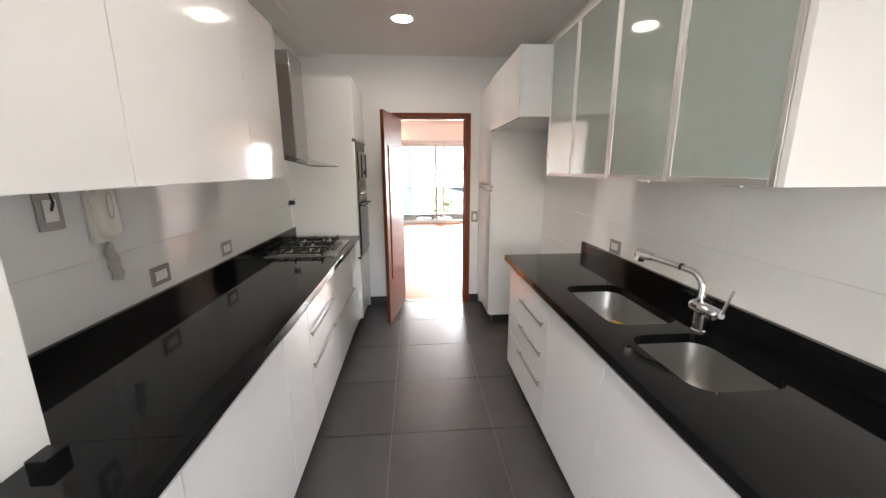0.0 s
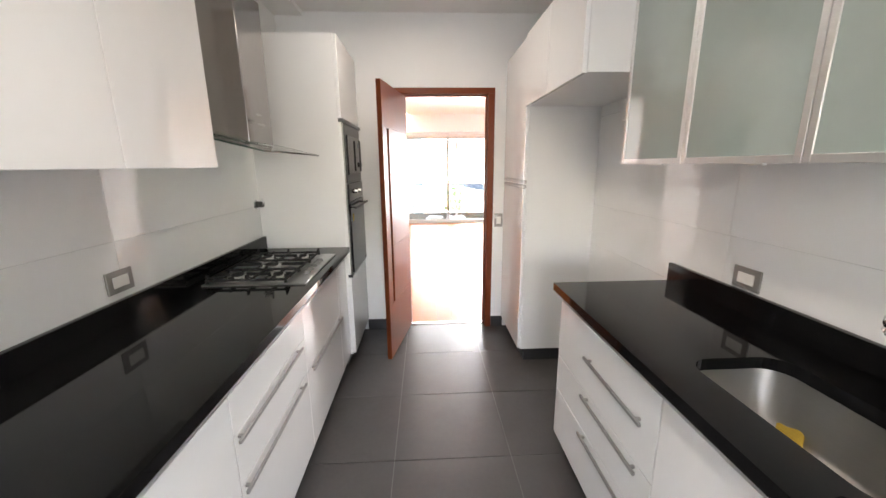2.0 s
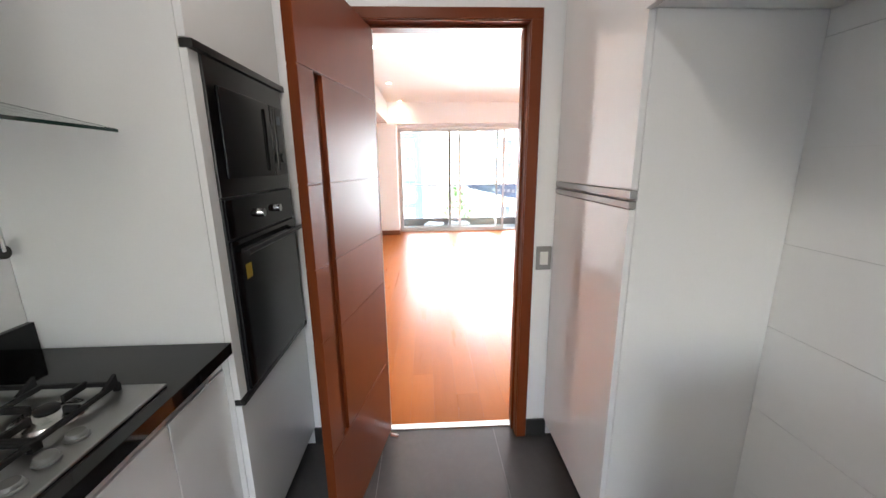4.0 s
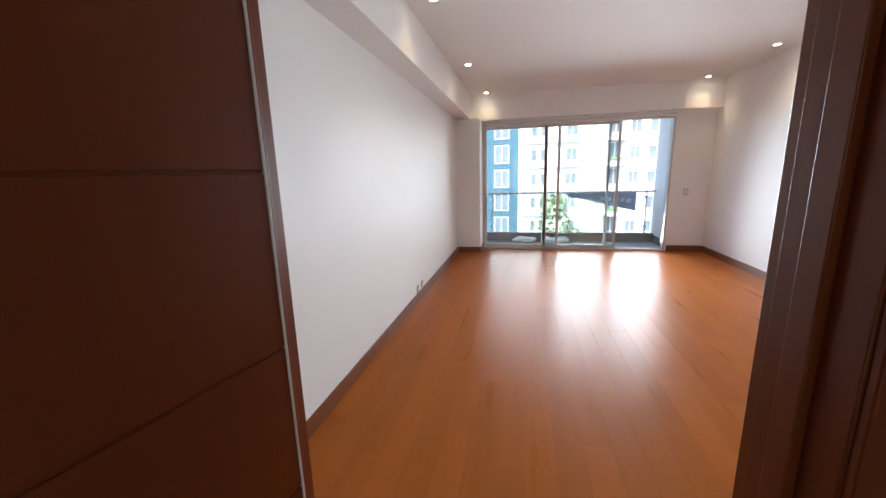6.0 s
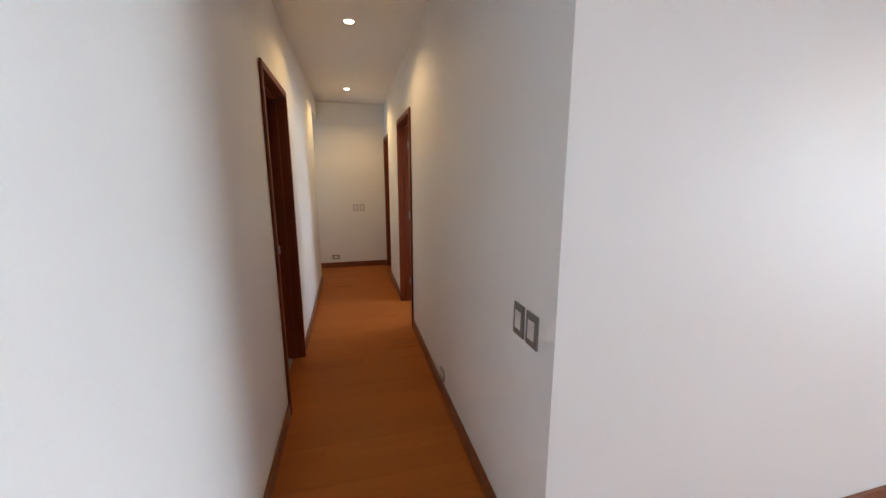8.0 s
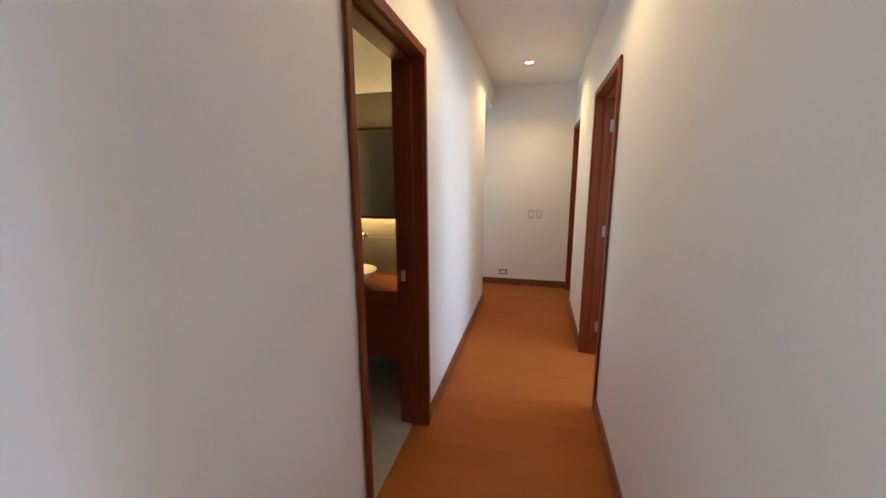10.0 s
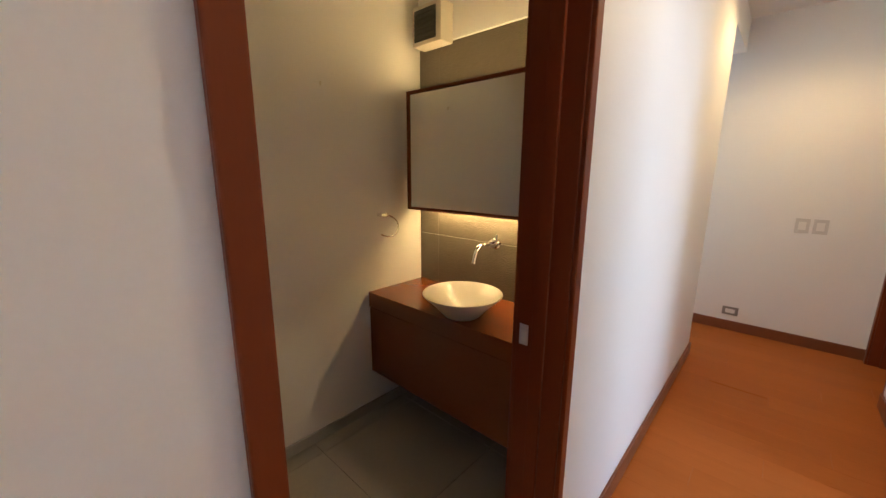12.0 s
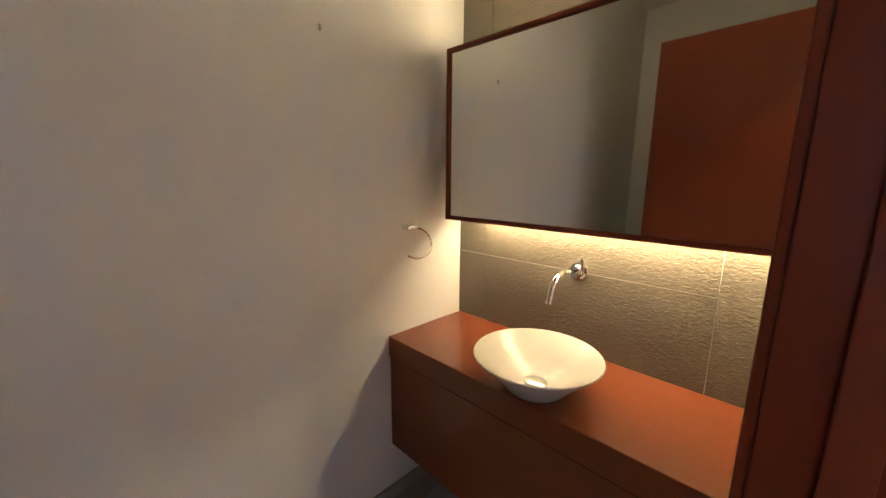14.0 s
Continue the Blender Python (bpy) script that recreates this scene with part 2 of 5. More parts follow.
def box(bm, x0, x1, y0, y1, z0, z1, bevel=0.0, m=None):
    """Adds a box; bevel rounds all its edges."""
    t = Matrix.Translation(((x0 + x1) / 2, (y0 + y1) / 2, (z0 + z1) / 2)) @ Matrix.Diagonal((abs(x1 - x0), abs(y1 - y0), abs(z1 - z0), 1))
    g = bmesh.ops.create_cube(bm, size=1.0, matrix=t)
    vs = g["verts"]
    if bevel:
        es = list({e for v in vs for e in v.link_edges})
        r = bmesh.ops.bevel(bm, geom=es, offset=bevel, segments=2, profile=0.5, affect="EDGES")
        vs = list({v for f in r["faces"] for v in f.verts} | {v for v in vs if v.is_valid})
    if m is not None:
        bmesh.ops.transform(bm, matrix=m, verts=vs)
    return bm


def cyl(bm, p0, p1, r0, r1=None, seg=20):
    """Adds a capped cylinder or cone from p0 to p1."""
    p0, p1 = Vector(p0), Vector(p1)
    d = p1 - p0
    m = Matrix.Translation((p0 + p1) / 2) @ d.to_track_quat("Z", "Y").to_matrix().to_4x4()
    bmesh.ops.create_cone(bm, cap_ends=True, segments=seg, radius1=r0, radius2=r0 if r1 is None else r1, depth=d.length, matrix=m)
    return bm


def tube(bm, pts, r, seg=10, closed=False):
    """Adds a round tube along the points."""
    pts = [Vector(p) for p in pts]
    rings = []
    n = len(pts)
    for i, p in enumerate(pts):
        a, b = pts[i - 1] if (i or closed) else p, pts[(i + 1) % n] if (i < n - 1 or closed) else p
        q = (b - a).to_track_quat("Z", "Y")
        rings.append([bm.verts.new(p + q @ Vector((r * math.cos(2 * math.pi * k / seg), r * math.sin(2 * math.pi * k / seg), 0))) for k in range(seg)])
    for i in range(n if closed else n - 1):
        a, b = rings[i], rings[(i + 1) % n]
        best = 0
        if closed and i == n - 1:
            best = min(range(seg), key=lambda s: (a[0].co - b[s].co).length)
        for k in range(seg):
            bm.faces.new((a[k], a[(k + 1) % seg], b[(k + 1 + best) % seg], b[(k + best) % seg]))
    if not closed:
        bm.faces.new(list(reversed(rings[0])))
        bm.faces.new(rings[-1])
    return bm


def lathe(bm, profile, centre, seg=40):
    """Adds a turned surface: profile of (radius, height)."""
    cx, cy, cz = centre
    rings = []
    for r, h in profile:
        if r < 1e-5:
            rings.append([bm.verts.new((cx, cy, cz + h))])
        else:
            rings.append([bm.verts.new((cx + r * math.cos(2 * math.pi * k / seg), cy + r * math.sin(2 * math.pi * k / seg), cz + h)) for k in range(seg)])
    for a, b in zip(rings, rings[1:]):
        for k in range(seg):
            q = [a[k % len(a)], a[(k + 1) % len(a)], b[(k + 1) % len(b)], b[k % len(b)]]
            q = list(dict.fromkeys(q))
            if len(q) > 2:
                bm.faces.new(q)
    return bm


def mesh_of(name, bm, mat, smooth=False):
    bmesh.ops.recalc_face_normals(bm, faces=bm.faces)
    me = bpy.data.meshes.new(name)
    bm.to_mesh(me)
    bm.free()
    me.materials.append(M[mat])
    if smooth:
        me.shade_smooth()
        me.set_sharp_from_angle(angle=radians(40))
    return me


def thing(name, base, label, category, group="", kind=""):
    e = new(name)
    e.location = base
    e.empty_display_size = 0.1
    return tagged(e, label, category, group, kind)


def part(name, bm, material, parent, label="", smooth=False):
    ob = new(name, mesh_of(name, bm, material, smooth))
    ob.parent = parent
    if parent.type == "EMPTY":
        ob.matrix_parent_inverse = parent.matrix_basis.inverted()
    if label:
        tagged(ob, label)
    return ob


def solo(name, bm, material, label, category, group="", kind="", smooth=False):
    """A thing that is one mesh, with its origin at its base."""
    me = mesh_of(name, bm, material, smooth)
    co = np.array([v.co[:] for v in me.vertices])
    base = Vector(((co[:, 0].min() + co[:, 0].max()) / 2, (co[:, 1].min() + co[:, 1].max()) / 2, co[:, 2].min()))
    if kind != "structure":
        me.transform(Matrix.Translation(-base))
    ob = new(name, me)
    if kind != "structure":
        ob.location = base
    return tagged(ob, label, category, group, kind)


def structure(name, bm, material, label, category):
    return solo(name, bm, material, label, category, kind="structure")


def wall_boxes(axis, a0, a1, b0, b1, z0, z1, holes=()):
    """A wall along x (axis 'x': a is x, b is y) or along y, with openings (from, to, bottom, top)."""
    bm = bm_new()
    put = (lambda p, q, r, s: box(bm, p, q, b0, b1, r, s)) if axis == "x" else (lambda p, q, r, s: box(bm, b0, b1, p, q, r, s))
    at = a0
    for h0, h1, hb, ht in sorted(holes):
        if h0 > at:
            put(at, h0, z0, z1)
        if hb > z0:
            put(h0, h1, z0, hb)
        if ht < z1:
            put(h0, h1, ht, z1)
        at = h1
    if a1 > at:
        put(at, a1, z0, z1)
    return bm


# ---- plan ----
KL, KR = -0.44, 1.905          # kitchen side walls
KD0, KD1 = 5.105, 5.24         # kitchen door wall
DX0, DX1, DH = 0.505, 1.235, 2.06   # kitchen doorway
KC = 2.66                      # kitchen ceiling
YN = 6.25                      # corridor north face
LX0, LX1 = -0.225, 3.87        # living room
LY1 = 11.53
PY = 11.16                      # face of the pier beside the balcony window
LC = 2.70
CC = 2.63                      # corridor ceiling
BS0, BS1 = 5.095, 5.24         # powder room wall
BX0, BX1 = -2.385, -1.624      # powder room doorway
BW, BY = -3.07, 3.99           # powder room west and south faces
BE = -0.56
XE = -5.585                    # corridor end
XO = -4.796                    # south wall ends, opening to lobby
D1A, D1B = -3.61, -2.82        # bedroom doorway
D2A, D2B = -5.50, -4.86        # end doorway
YR = 6.275                     # recessed wall with the end doorway
WX0, WX1, WH = 0.185, 3.29, 2.22    # balcony window
KB = -1.4                      # kitchen back

# ---- structure: kitchen ----
structure("wall_kitchen_west", wall_boxes("y", KB, KD0, KL - 0.12, KL, 0, KC), "wall", "white kitchen wall behind the glazed tiles", "wall")
structure("wall_kitchen_east", wall_boxes("y", KB, KD0, KR, KR + 0.12, 0, KC), "wall", "white kitchen wall behind the glazed tiles", "wall")
structure("wall_kitchen_north", wall_boxes("x", KL - 0.12, KR + 0.12, KD0, KD1, 0, LC, [(DX0 - 0.03, DX1 + 0.03, 0, DH + 0.03)]), "wall", "white painted wall with the wooden kitchen doorway", "wall")
structure("wall_kitchen_south", wall_boxes("x", KL - 0.12, KR + 0.12, KB - 0.12, KB, 0, KC, [(-0.1, 1.6, 0.9, 2.1)]), "wall", "white painted wall closing the kitchen", "wall")
structure("ceiling_kitchen", box(bm_new(), KL - 0.12, KR + 0.12, KB - 0.12, KD0, KC, KC + 0.1), "ceiling", "flat white painted kitchen ceiling", "ceiling")

# ---- structure: living room and corridor ----
structure("wall_living_south", wall_boxes("x", KR + 0.12, LX1 + 0.12, KD0, KD1, 0, LC), "wall", "white painted living room wall", "wall")
structure("wall_living_west", wall_boxes("y", YN, LY1, LX0 - 0.12, LX0, 0, LC), "wall", "long white painted living room wall", "wall")
structure("wall_living_east", wall_boxes("y", KD1, LY1, LX1, LX1 + 0.12, 0, LC), "wall", "white painted living room wall", "wall")
structure("wall_living_north", wall_boxes("x", LX0 - 0.12, LX1 + 0.12, LY1, LY1 + 0.2, 0, LC, [(WX0, WX1, 0, WH)]), "wall", "white painted wall around the balcony window", "wall")
structure("pier_living_north", box(bm_new(), LX0, 0.185, PY, LY1, 0, 2.285), "wall", "white painted pier beside the balcony window", "wall")
structure("beam_living_west", box(bm_new(), LX0, 0.01, YN, LY1 - 0.16, 2.305, LC), "wall", "white ceiling beam along the living room wall", "beam")
structure("beam_living_north", box(bm_new(), LX0, LX1, LY1 - 0.16, LY1, 2.285, LC), "wall", "white ceiling beam above the balcony window", "beam")
structure("ceiling_living", box(bm_new(), LX0, LX1 + 0.12, KD1, LY1 + 0.2, LC, LC + 0.1), "ceiling", "flat white painted living room ceiling", "ceiling")
structure("ceiling_corridor", box(bm_new(), XE - 0.12, LX0, 2.9, YR + 0.15, CC, CC + 0.17), "ceiling", "flat white painted corridor ceiling", "ceiling")
structure("wall_corridor_north", wall_boxes("x", -4.784, LX0 - 0.12, YN, YN + 0.15, 0, CC, [(D1A - 0.03, D1B + 0.03, 0, DH + 0.03)]), "wall", "white painted corridor wall with a doorway", "wall")
structure("wall_corridor_recess", wall_boxes("x", XE - 0.12, -4.784, YR, YR + 0.15, 0, CC, [(D2A - 0.03, D2B + 0.03, 0, DH + 0.03)]), "wall", "white painted recessed wall with a doorway", "wall")
structure("wall_corridor_end", wall_boxes("y", 2.9, YR, XE - 0.12, XE, 0, CC), "wall", "white painted wall at the end of the corridor", "wall")
structure("wall_corridor_south", wall_boxes("x", XE, KL - 0.12, BS0, BS1, 0, CC, [(XE, XO, 0, 2.38), (BX0 - 0.03, BX1 + 0.03, 0, DH + 0.03)]), "wall", "white painted corridor wall with the powder room doorway", "wall")
# powder room
structure("wall_powder_west", wall_boxes("y", 2.9, BS0, BW - 0.12, BW, 0, CC), "wall", "painted wall behind the vanity", "wall")
structure("wall_powder_south", wall_boxes("x", BW, KL - 0.12, BY - 0.12, BY, 0, CC), "wall", "cream painted powder room wall", "wall")
structure("wall_powder_east", wall_boxes("y", BY, BS0, BE, KL - 0.12 - 0.004, 0, CC), "wall", "cream painted powder room wall", "wall")
# lobby beyond the opening
structure("wall_lobby_east", wall_boxes("y", 2.9, BS0, XO, XO + 0.12, 0, CC), "wall", "white painted lobby wall", "wall")
structure("wall_lobby_south", wall_boxes("x", XE, XO, 2.78, 2.9, 0, CC), "wall", "white painted lobby wall", "wall")
# closet behind the end door
structure("wall_closet", wall_boxes("x", XE - 0.12, -4.72, 6.62, 6.72, 0, CC), "wall", "white painted closet wall", "wall")
structure("wall_closet_end", wall_boxes("y", YR + 0.15, 6.62, XE - 0.12, XE, 0, CC), "wall", "white painted closet wall", "wall")
structure("ceiling_closet", box(bm_new(), XE - 0.12, -4.72, YR + 0.15, 6.72, CC, CC + 0.17), "ceiling", "flat white closet ceiling", "ceiling")
# bedroom behind the open door
structure("wall_bedroom_west", wall_boxes("y", YN + 0.15, 8.7, -4.72, -4.6, 0, CC), "wall", "white painted bedroom wall", "wall")
structure("wall_bedroom_east", wall_boxes("y", YN + 0.15, 8.7, -1.7, -1.58, 0, CC), "wall", "white painted bedroom wall", "wall")
structure("wall_bedroom_north", wall_boxes("x", -4.72, -1.58, 8.7, 8.85, 0, CC, [(-4.0, -2.4, 0.8, 2.2)]), "wall", "white painted bedroom wall with a window", "wall")
structure("ceiling_bedroom", box(bm_new(), -4.72, -1.58, YR + 0.15, 8.85, CC, CC + 0.17), "ceiling", "flat white painted bedroom ceiling", "ceiling")


# ---- doors ----
def doorway(name, label, x0, x1, y0, y1, threshold=None, both=True, deep=0.018, cw=0.055):
    """Wooden lining and casings in a wall that runs along x, from face y0 to face y1."""
    d = thing(name, ((x0 + x1) / 2, (y0 + y1) / 2, 0), label, "door", kind="structure")
    for a, b in ((x0 - 0.03, x0), (x1, x1 + 0.03)):
        part("jamb", box(bm_new(), a, b, y0 - 0.004, y1 + 0.004, 0, DH, 0.002), "wood_dark", d)
    part("head", box(bm_new(), x0 - 0.03, x1 + 0.03, y0 - 0.004, y1 + 0.004, DH, DH + 0.03, 0.002), "wood_dark", d)
    for f, s, dp in ((y0, -1, 0.018), (y1, 1, deep)):
        ya, yb = sorted((f + s * 0.004, f + s * dp))
        part("casing", box(bm_new(), x0 - cw, x0 - 0.003, ya, yb, 0, DH + 0.003, 0.003), "wood_dark", d)
        part("casing", box(bm_new(), x1 + 0.003, x1 + cw, ya, yb, 0, DH + 0.003, 0.003), "wood_dark", d)
        part("casing", box(bm_new(), x0 - cw, x1 + cw, ya, yb, DH + 0.003, DH + 0.048, 0.003), "wood_dark", d)
    stop = (y0 + y1) / 2
    if both:
        part("stop", box(bm_new(), x0, x0 + 0.012, stop - 0.02, stop + 0.02, 0, DH - 0.012, 0.002), "wood_dark", d)
    part("stop", box(bm_new(), x1 - 0.012, x1, stop - 0.02, stop + 0.02, 0, DH - 0.012, 0.002), "wood_dark", d)
    part("stop", box(bm_new(), x0, x1, stop - 0.02, stop + 0.02, DH - 0.012, DH, 0.002), "wood_dark", d)
    if threshold:
        part("threshold", box(bm_new(), x0, x1, threshold - 0.02, threshold + 0.02, 0.0, 0.006, 0.002), "alu", d, "thin metal threshold strip")
    return d


def leaf(door, m, w, grooves, slot=None):
    """A door leaf that hangs from the origin of m along its x; boards between the grooves stand proud of a core."""
    t, h0, h1 = 0.017, 0.012, DH - 0.006
    core = bm_new()
    if slot:
        for p, q, r, s in ((0, slot[0], h0, h1), (slot[1], w, h0, h1), (slot[0], slot[1], h0, slot[2]), (slot[0], slot[1], slot[3], h1)):
            box(core, p, q, -t + 0.003, t - 0.003, r, s, 0.0, m)
    else:
        box(core, 0, w, -t + 0.003, t - 0.003, h0, h1, 0.001, m)
    lf = part("leaf", core, "wood_dark", door)
    zs = [h0, *grooves, h1]
    for a, b in zip(zs, zs[1:]):
        g0, g1 = (0 if a == h0 else 0.0025), (0 if b == h1 else 0.0025)
        spans = [(0, w)]
        if slot and slot[2] <= (a + b) / 2 <= slot[3]:
            spans = [(0, slot[0]), (slot[1], w)]
        for p, q in spans:
            part("panel", box(bm_new(), p, q, -t, t, a + g0, b - g1, 0.0015, m), "wood_dark", lf)
    if slot:
        part("slot", box(bm_new(), slot[0], slot[1], -0.003, 0.003, slot[2], slot[3], 0.0, m), "wood_dark", lf, "narrow recessed panel in the door")
    return lf


def knob(parent, m, side):
    """A round door knob with rose; m places it on the leaf's face, side is +1 or -1 along its y."""
    bm = bm_new()
    prof = [(0.0, 0.0), (0.030, 0.0), (0.030, 0.006), (0.012, 0.010), (0.011, 0.032), (0.020, 0.040), (0.027, 0.052), (0.027, 0.062), (0.019, 0.072), (0.0, 0.074)]
    lathe(bm, prof, (0, 0, 0), 24)
    bm.transform(m @ Matrix.Rotation(radians(-90 * side), 4, "X"))
    return part("knob", bm, "steel", parent, "round satin steel door knob", smooth=True)


def butt_hinge(parent, x, y, z):
    bm = bm_new()
    cyl(bm, (x, y, z - 0.045), (x, y, z + 0.045), 0.007, seg=12)
    box(bm, x - 0.003, x + 0.003, y - 0.038, y - 0.006, z - 0.045, z + 0.045, 0.001)
    part("hinge", bm, "handle", parent, "grey metal butt hinge", smooth=True)


door_1 = doorway("door_1", "open mahogany kitchen door with horizontal grooves", DX0, DX1, KD0, KD1, 5.20, False, 0.030)
K_LEAF = pose(DX0 + 0.027, 5.177, 0, 0, 0, -101.3)
lf = leaf(door_1, K_LEAF, 0.675, (0.44, 0.885, 1.14, 1.41, 1.75), (0.525, 0.58, 0.44, 1.75))
# a narrow pale strip over the full height of the leaf's hinge edge
part("edge_strip", box(bm_new(), -0.003, 0.002, 0.012, 0.0185, 0.013, DH - 0.007, 0.0008, K_LEAF), "pale_edge", lf, "pale narrow strip along the hinge edge")
for z in (0.25, 1.05, 1.85):
    butt_hinge(door_1, DX0 + 0.008, 5.180, z)
part("door_stop", cyl(bm_new(), (0.555, 5.10, 0.035), (0.595, 5.085, 0.035), 0.012), "chrome", lf, "small chrome door catch")

door_2 = doorway("door_2", "open mahogany powder room door in a wooden frame", BX0, BX1, BS0, BS1, cw=0.040)
P_LEAF = pose(BX1 + 0.012, 5.082, 0, 0, 0, -87.5)
lf = leaf(door_2, P_LEAF, 0.66, ())
knob(lf, P_LEAF @ Matrix.Translation((0.60, -0.017, 0.968)), -1)
knob(lf, P_LEAF @ Matrix.Translation((0.60, 0.017, 0.968)), 1)
strike = part("strike_plate", box(bm_new(), BX0 - 0.001, BX0 + 0.003, 5.104, 5.132, 0.895, 0.958, 0.001), "alu", door_2, "bright metal strike plate")
part("strike_hole", box(bm_new(), BX0 + 0.002, BX0 + 0.0036, 5.112, 5.128, 0.905, 0.94), "plate_white", strike)

door_3 = doorway("door_3", "mahogany bedroom door standing open into the room", D1A, D1B, YN, YN + 0.15)
B_LEAF = pose(D1A + 0.021, YN + 0.150, 0, 0, 0, 89)
leaf(door_3, B_LEAF, 0.78, ())
for z in (0.25, 1.05, 1.85):
    butt_hinge(door_3, D1A + 0.008, YN + 0.136, z)
door_4 = doorway("door_4", "mahogany door standing in the corridor recess", D2A, D2B, YR, YR + 0.15)
E_LEAF = pose(D2A + 0.003, YR + 0.13, 0, 0, 0, 0)
lf = leaf(door_4, E_LEAF, D2B - D2A - 0.006, ())
knob(lf, E_LEAF @ Matrix.Translation((0.58, -0.017, 0.98)), -1)


# ---- skirtings ----
def skirting(name, runs, mat, h, label):
    """runs: (axis, face, out, a0, a1); out is the way the skirting stands out from the face."""
    s = thing(name, (runs[0][3], runs[0][1], 0) if runs[0][0] == "x" else (runs[0][1], runs[0][3], 0), label, "skirting", kind="structure")
    for axis, f, o, a0, a1 in runs:
        p, q = sorted((f + o * 0.001, f + o * 0.014))
        bm = bm_new()
        if axis == "x":
            box(bm, a0, a1, p, q, 0.0, h, 0.002)
        else:
            box(bm, p, q, a0, a1, 0.0, h, 0.002)
        part("skirting_board", bm, mat, s)


C = 0.057
skirting("baseboard_living", [("y", LX0, 1, YN - 0.014, PY - 0.014), ("x", PY, -1, LX0, 0.185), ("y", 0.185, 1, PY - 0.014, LY1), ("x", LY1, -1, WX1 + 0.02, LX1), ("y", LX1, -1, KD1, LY1 - 0.014),
                              ("x", KD1, 1, DX1 + C, LX1 - 0.014)], "skirt", 0.10, "brown varnished wooden skirting along the living room walls")
skirting("baseboard_corridor", [("x", YN, -1, D1B + C, LX0), ("x", YN, -1, -4.784, D1A - C), ("y", -4.784, -1, YN, YR - 0.014), ("y", XE, 1, 2.92, YR), ("x", YR, -1, D2B + C, -4.80),
                                ("x", BS1, 1, BX1 + C, DX0 - C), ("x", BS1, 1, XO - 0.014, BX0 - C), ("y", XO, -1, 2.92, BS1)], "skirt", 0.09, "brown varnished wooden skirting along the corridor")
skirting("baseboard_kitchen", [("x", KD0, -1, 0.15, DX0 - C), ("x", KD0, -1, DX1 + C, 1.40)], "kick", 0.10, "black tile skirting beside the kitchen door")
skirting("baseboard_powder", [("x", BY, 1, BW, BE), ("y", BW, 1, BY + 0.014, BS0)], "bath_tile", 0.06, "grey tile skirting in the powder room")


# ---- kitchen: left run ----
LF, RF = 0.118, 1.358   # front faces of the base cabinets
CT0, CT1 = 0.895, 0.932


def bar_handle(parent, x, out, y0, y1, z):
    """A long flat bar pull on two feet, on a front that faces along x."""
    p, q = sorted((x + out * 0.014, x + out * 0.024))
    h = part("handle", box(bm_new(), p, q, y0, y1, z - 0.006, z + 0.006, 0.002), "handle", parent, "long brushed aluminium bar handle")
    for y in (y0 + 0.03, y1 - 0.03):
        a, b = sorted((x, x + out * 0.016))
        part("foot", box(bm_new(), a, b, y - 0.005, y + 0.005, z - 0.004, z + 0.004), "handle", h)


def base_unit(name, label, wall, front, y0, y1, fronts, group, body_top=CT0 - 0.002):
    """A floor cabinet against a side wall; fronts: (z0, z1, handle span or None, part name)."""
    out = 1 if front > wall else -1
    u = thing(name, ((wall + front) / 2, (y0 + y1) / 2, 0), label, "cabinet", group)
    back, inner = wall + out * 0.006, front - out * 0.020
    a, b = sorted((back, inner))
    part("body", box(bm_new(), a, b, y0 + 0.001, y1 - 0.001, 0.10, body_top), "carcass", u)
    k0, k1 = sorted((back, front - out * 0.06))
    part("plinth", box(bm_new(), k0, k1, y0 + 0.001, y1 - 0.001, 0.0, 0.099), "kick", u, "black recessed plinth")
    for z0, z1, hand, nm in fronts:
        a, b = sorted((inner + out * 0.001, front))
        f = part(nm, box(bm_new(), a, b, y0 + 0.002, y1 - 0.002, z0, z1, 0.0015), "gloss", u, "white high-gloss front")
        if hand:
            bar_handle(f, front, out, hand[0], hand[1], hand[2])
    a, b = sorted((inner + out * 0.002, front - out * 0.004))
    part("grip_rail", box(bm_new(), a, b, y0 + 0.001, y1 - 0.001, 0.846, CT0 - 0.001), "alu", u, "aluminium rail under the worktop")
    return u


GL = "base cabinets under the gas hob worktop"
GR = "base cabinets under the sink worktop"
ONE = [(0.11, 0.842, None, "door")]
base_unit("base_cabinet", "white gloss base cabinet with a plain door", -0.15, LF, 1.15, 1.80, ONE, GL)
base_unit("base_cabinet", "white gloss base cabinet with a plain door", -0.15, LF, 1.80, 2.49, ONE, GL)
base_unit("base_cabinet", "white gloss base cabinet with a plain door", KL, LF, 2.49, 2.845, ONE, GL)
base_unit("drawer_cabinet", "white gloss drawer cabinet with two long bar handles", KL, LF, 2.845, 3.50,
          [(0.11, 0.522, (2.84, 3.42, 0.512), "drawer"), (0.525, 0.703, (2.84, 3.42, 0.692), "drawer"), (0.706, 0.842, None, "drawer")], GL)
base_unit("drawer_cabinet", "white gloss drawer cabinet under the hob, one long handle", KL, LF, 3.50, 4.19,
          [(0.11, 0.522, (3.54, 4.18, 0.512), "drawer"), (0.525, 0.842, None, "drawer")], GL)
base_unit("base_cabinet", "narrow white gloss base cabinet beside the oven tower", KL, LF, 4.19, 4.45, ONE, GL)
base_unit("drawer_cabinet", "white gloss cabinet with three drawers and bar handles", KR, RF, 2.76, 3.548,
          [(0.11, 0.368, (2.82, 3.23, 0.353), "drawer"), (0.371, 0.548, (2.82, 3.23, 0.533), "drawer"), (0.551, 0.842, (2.82, 3.23, 0.710), "drawer")], GR, 0.70)
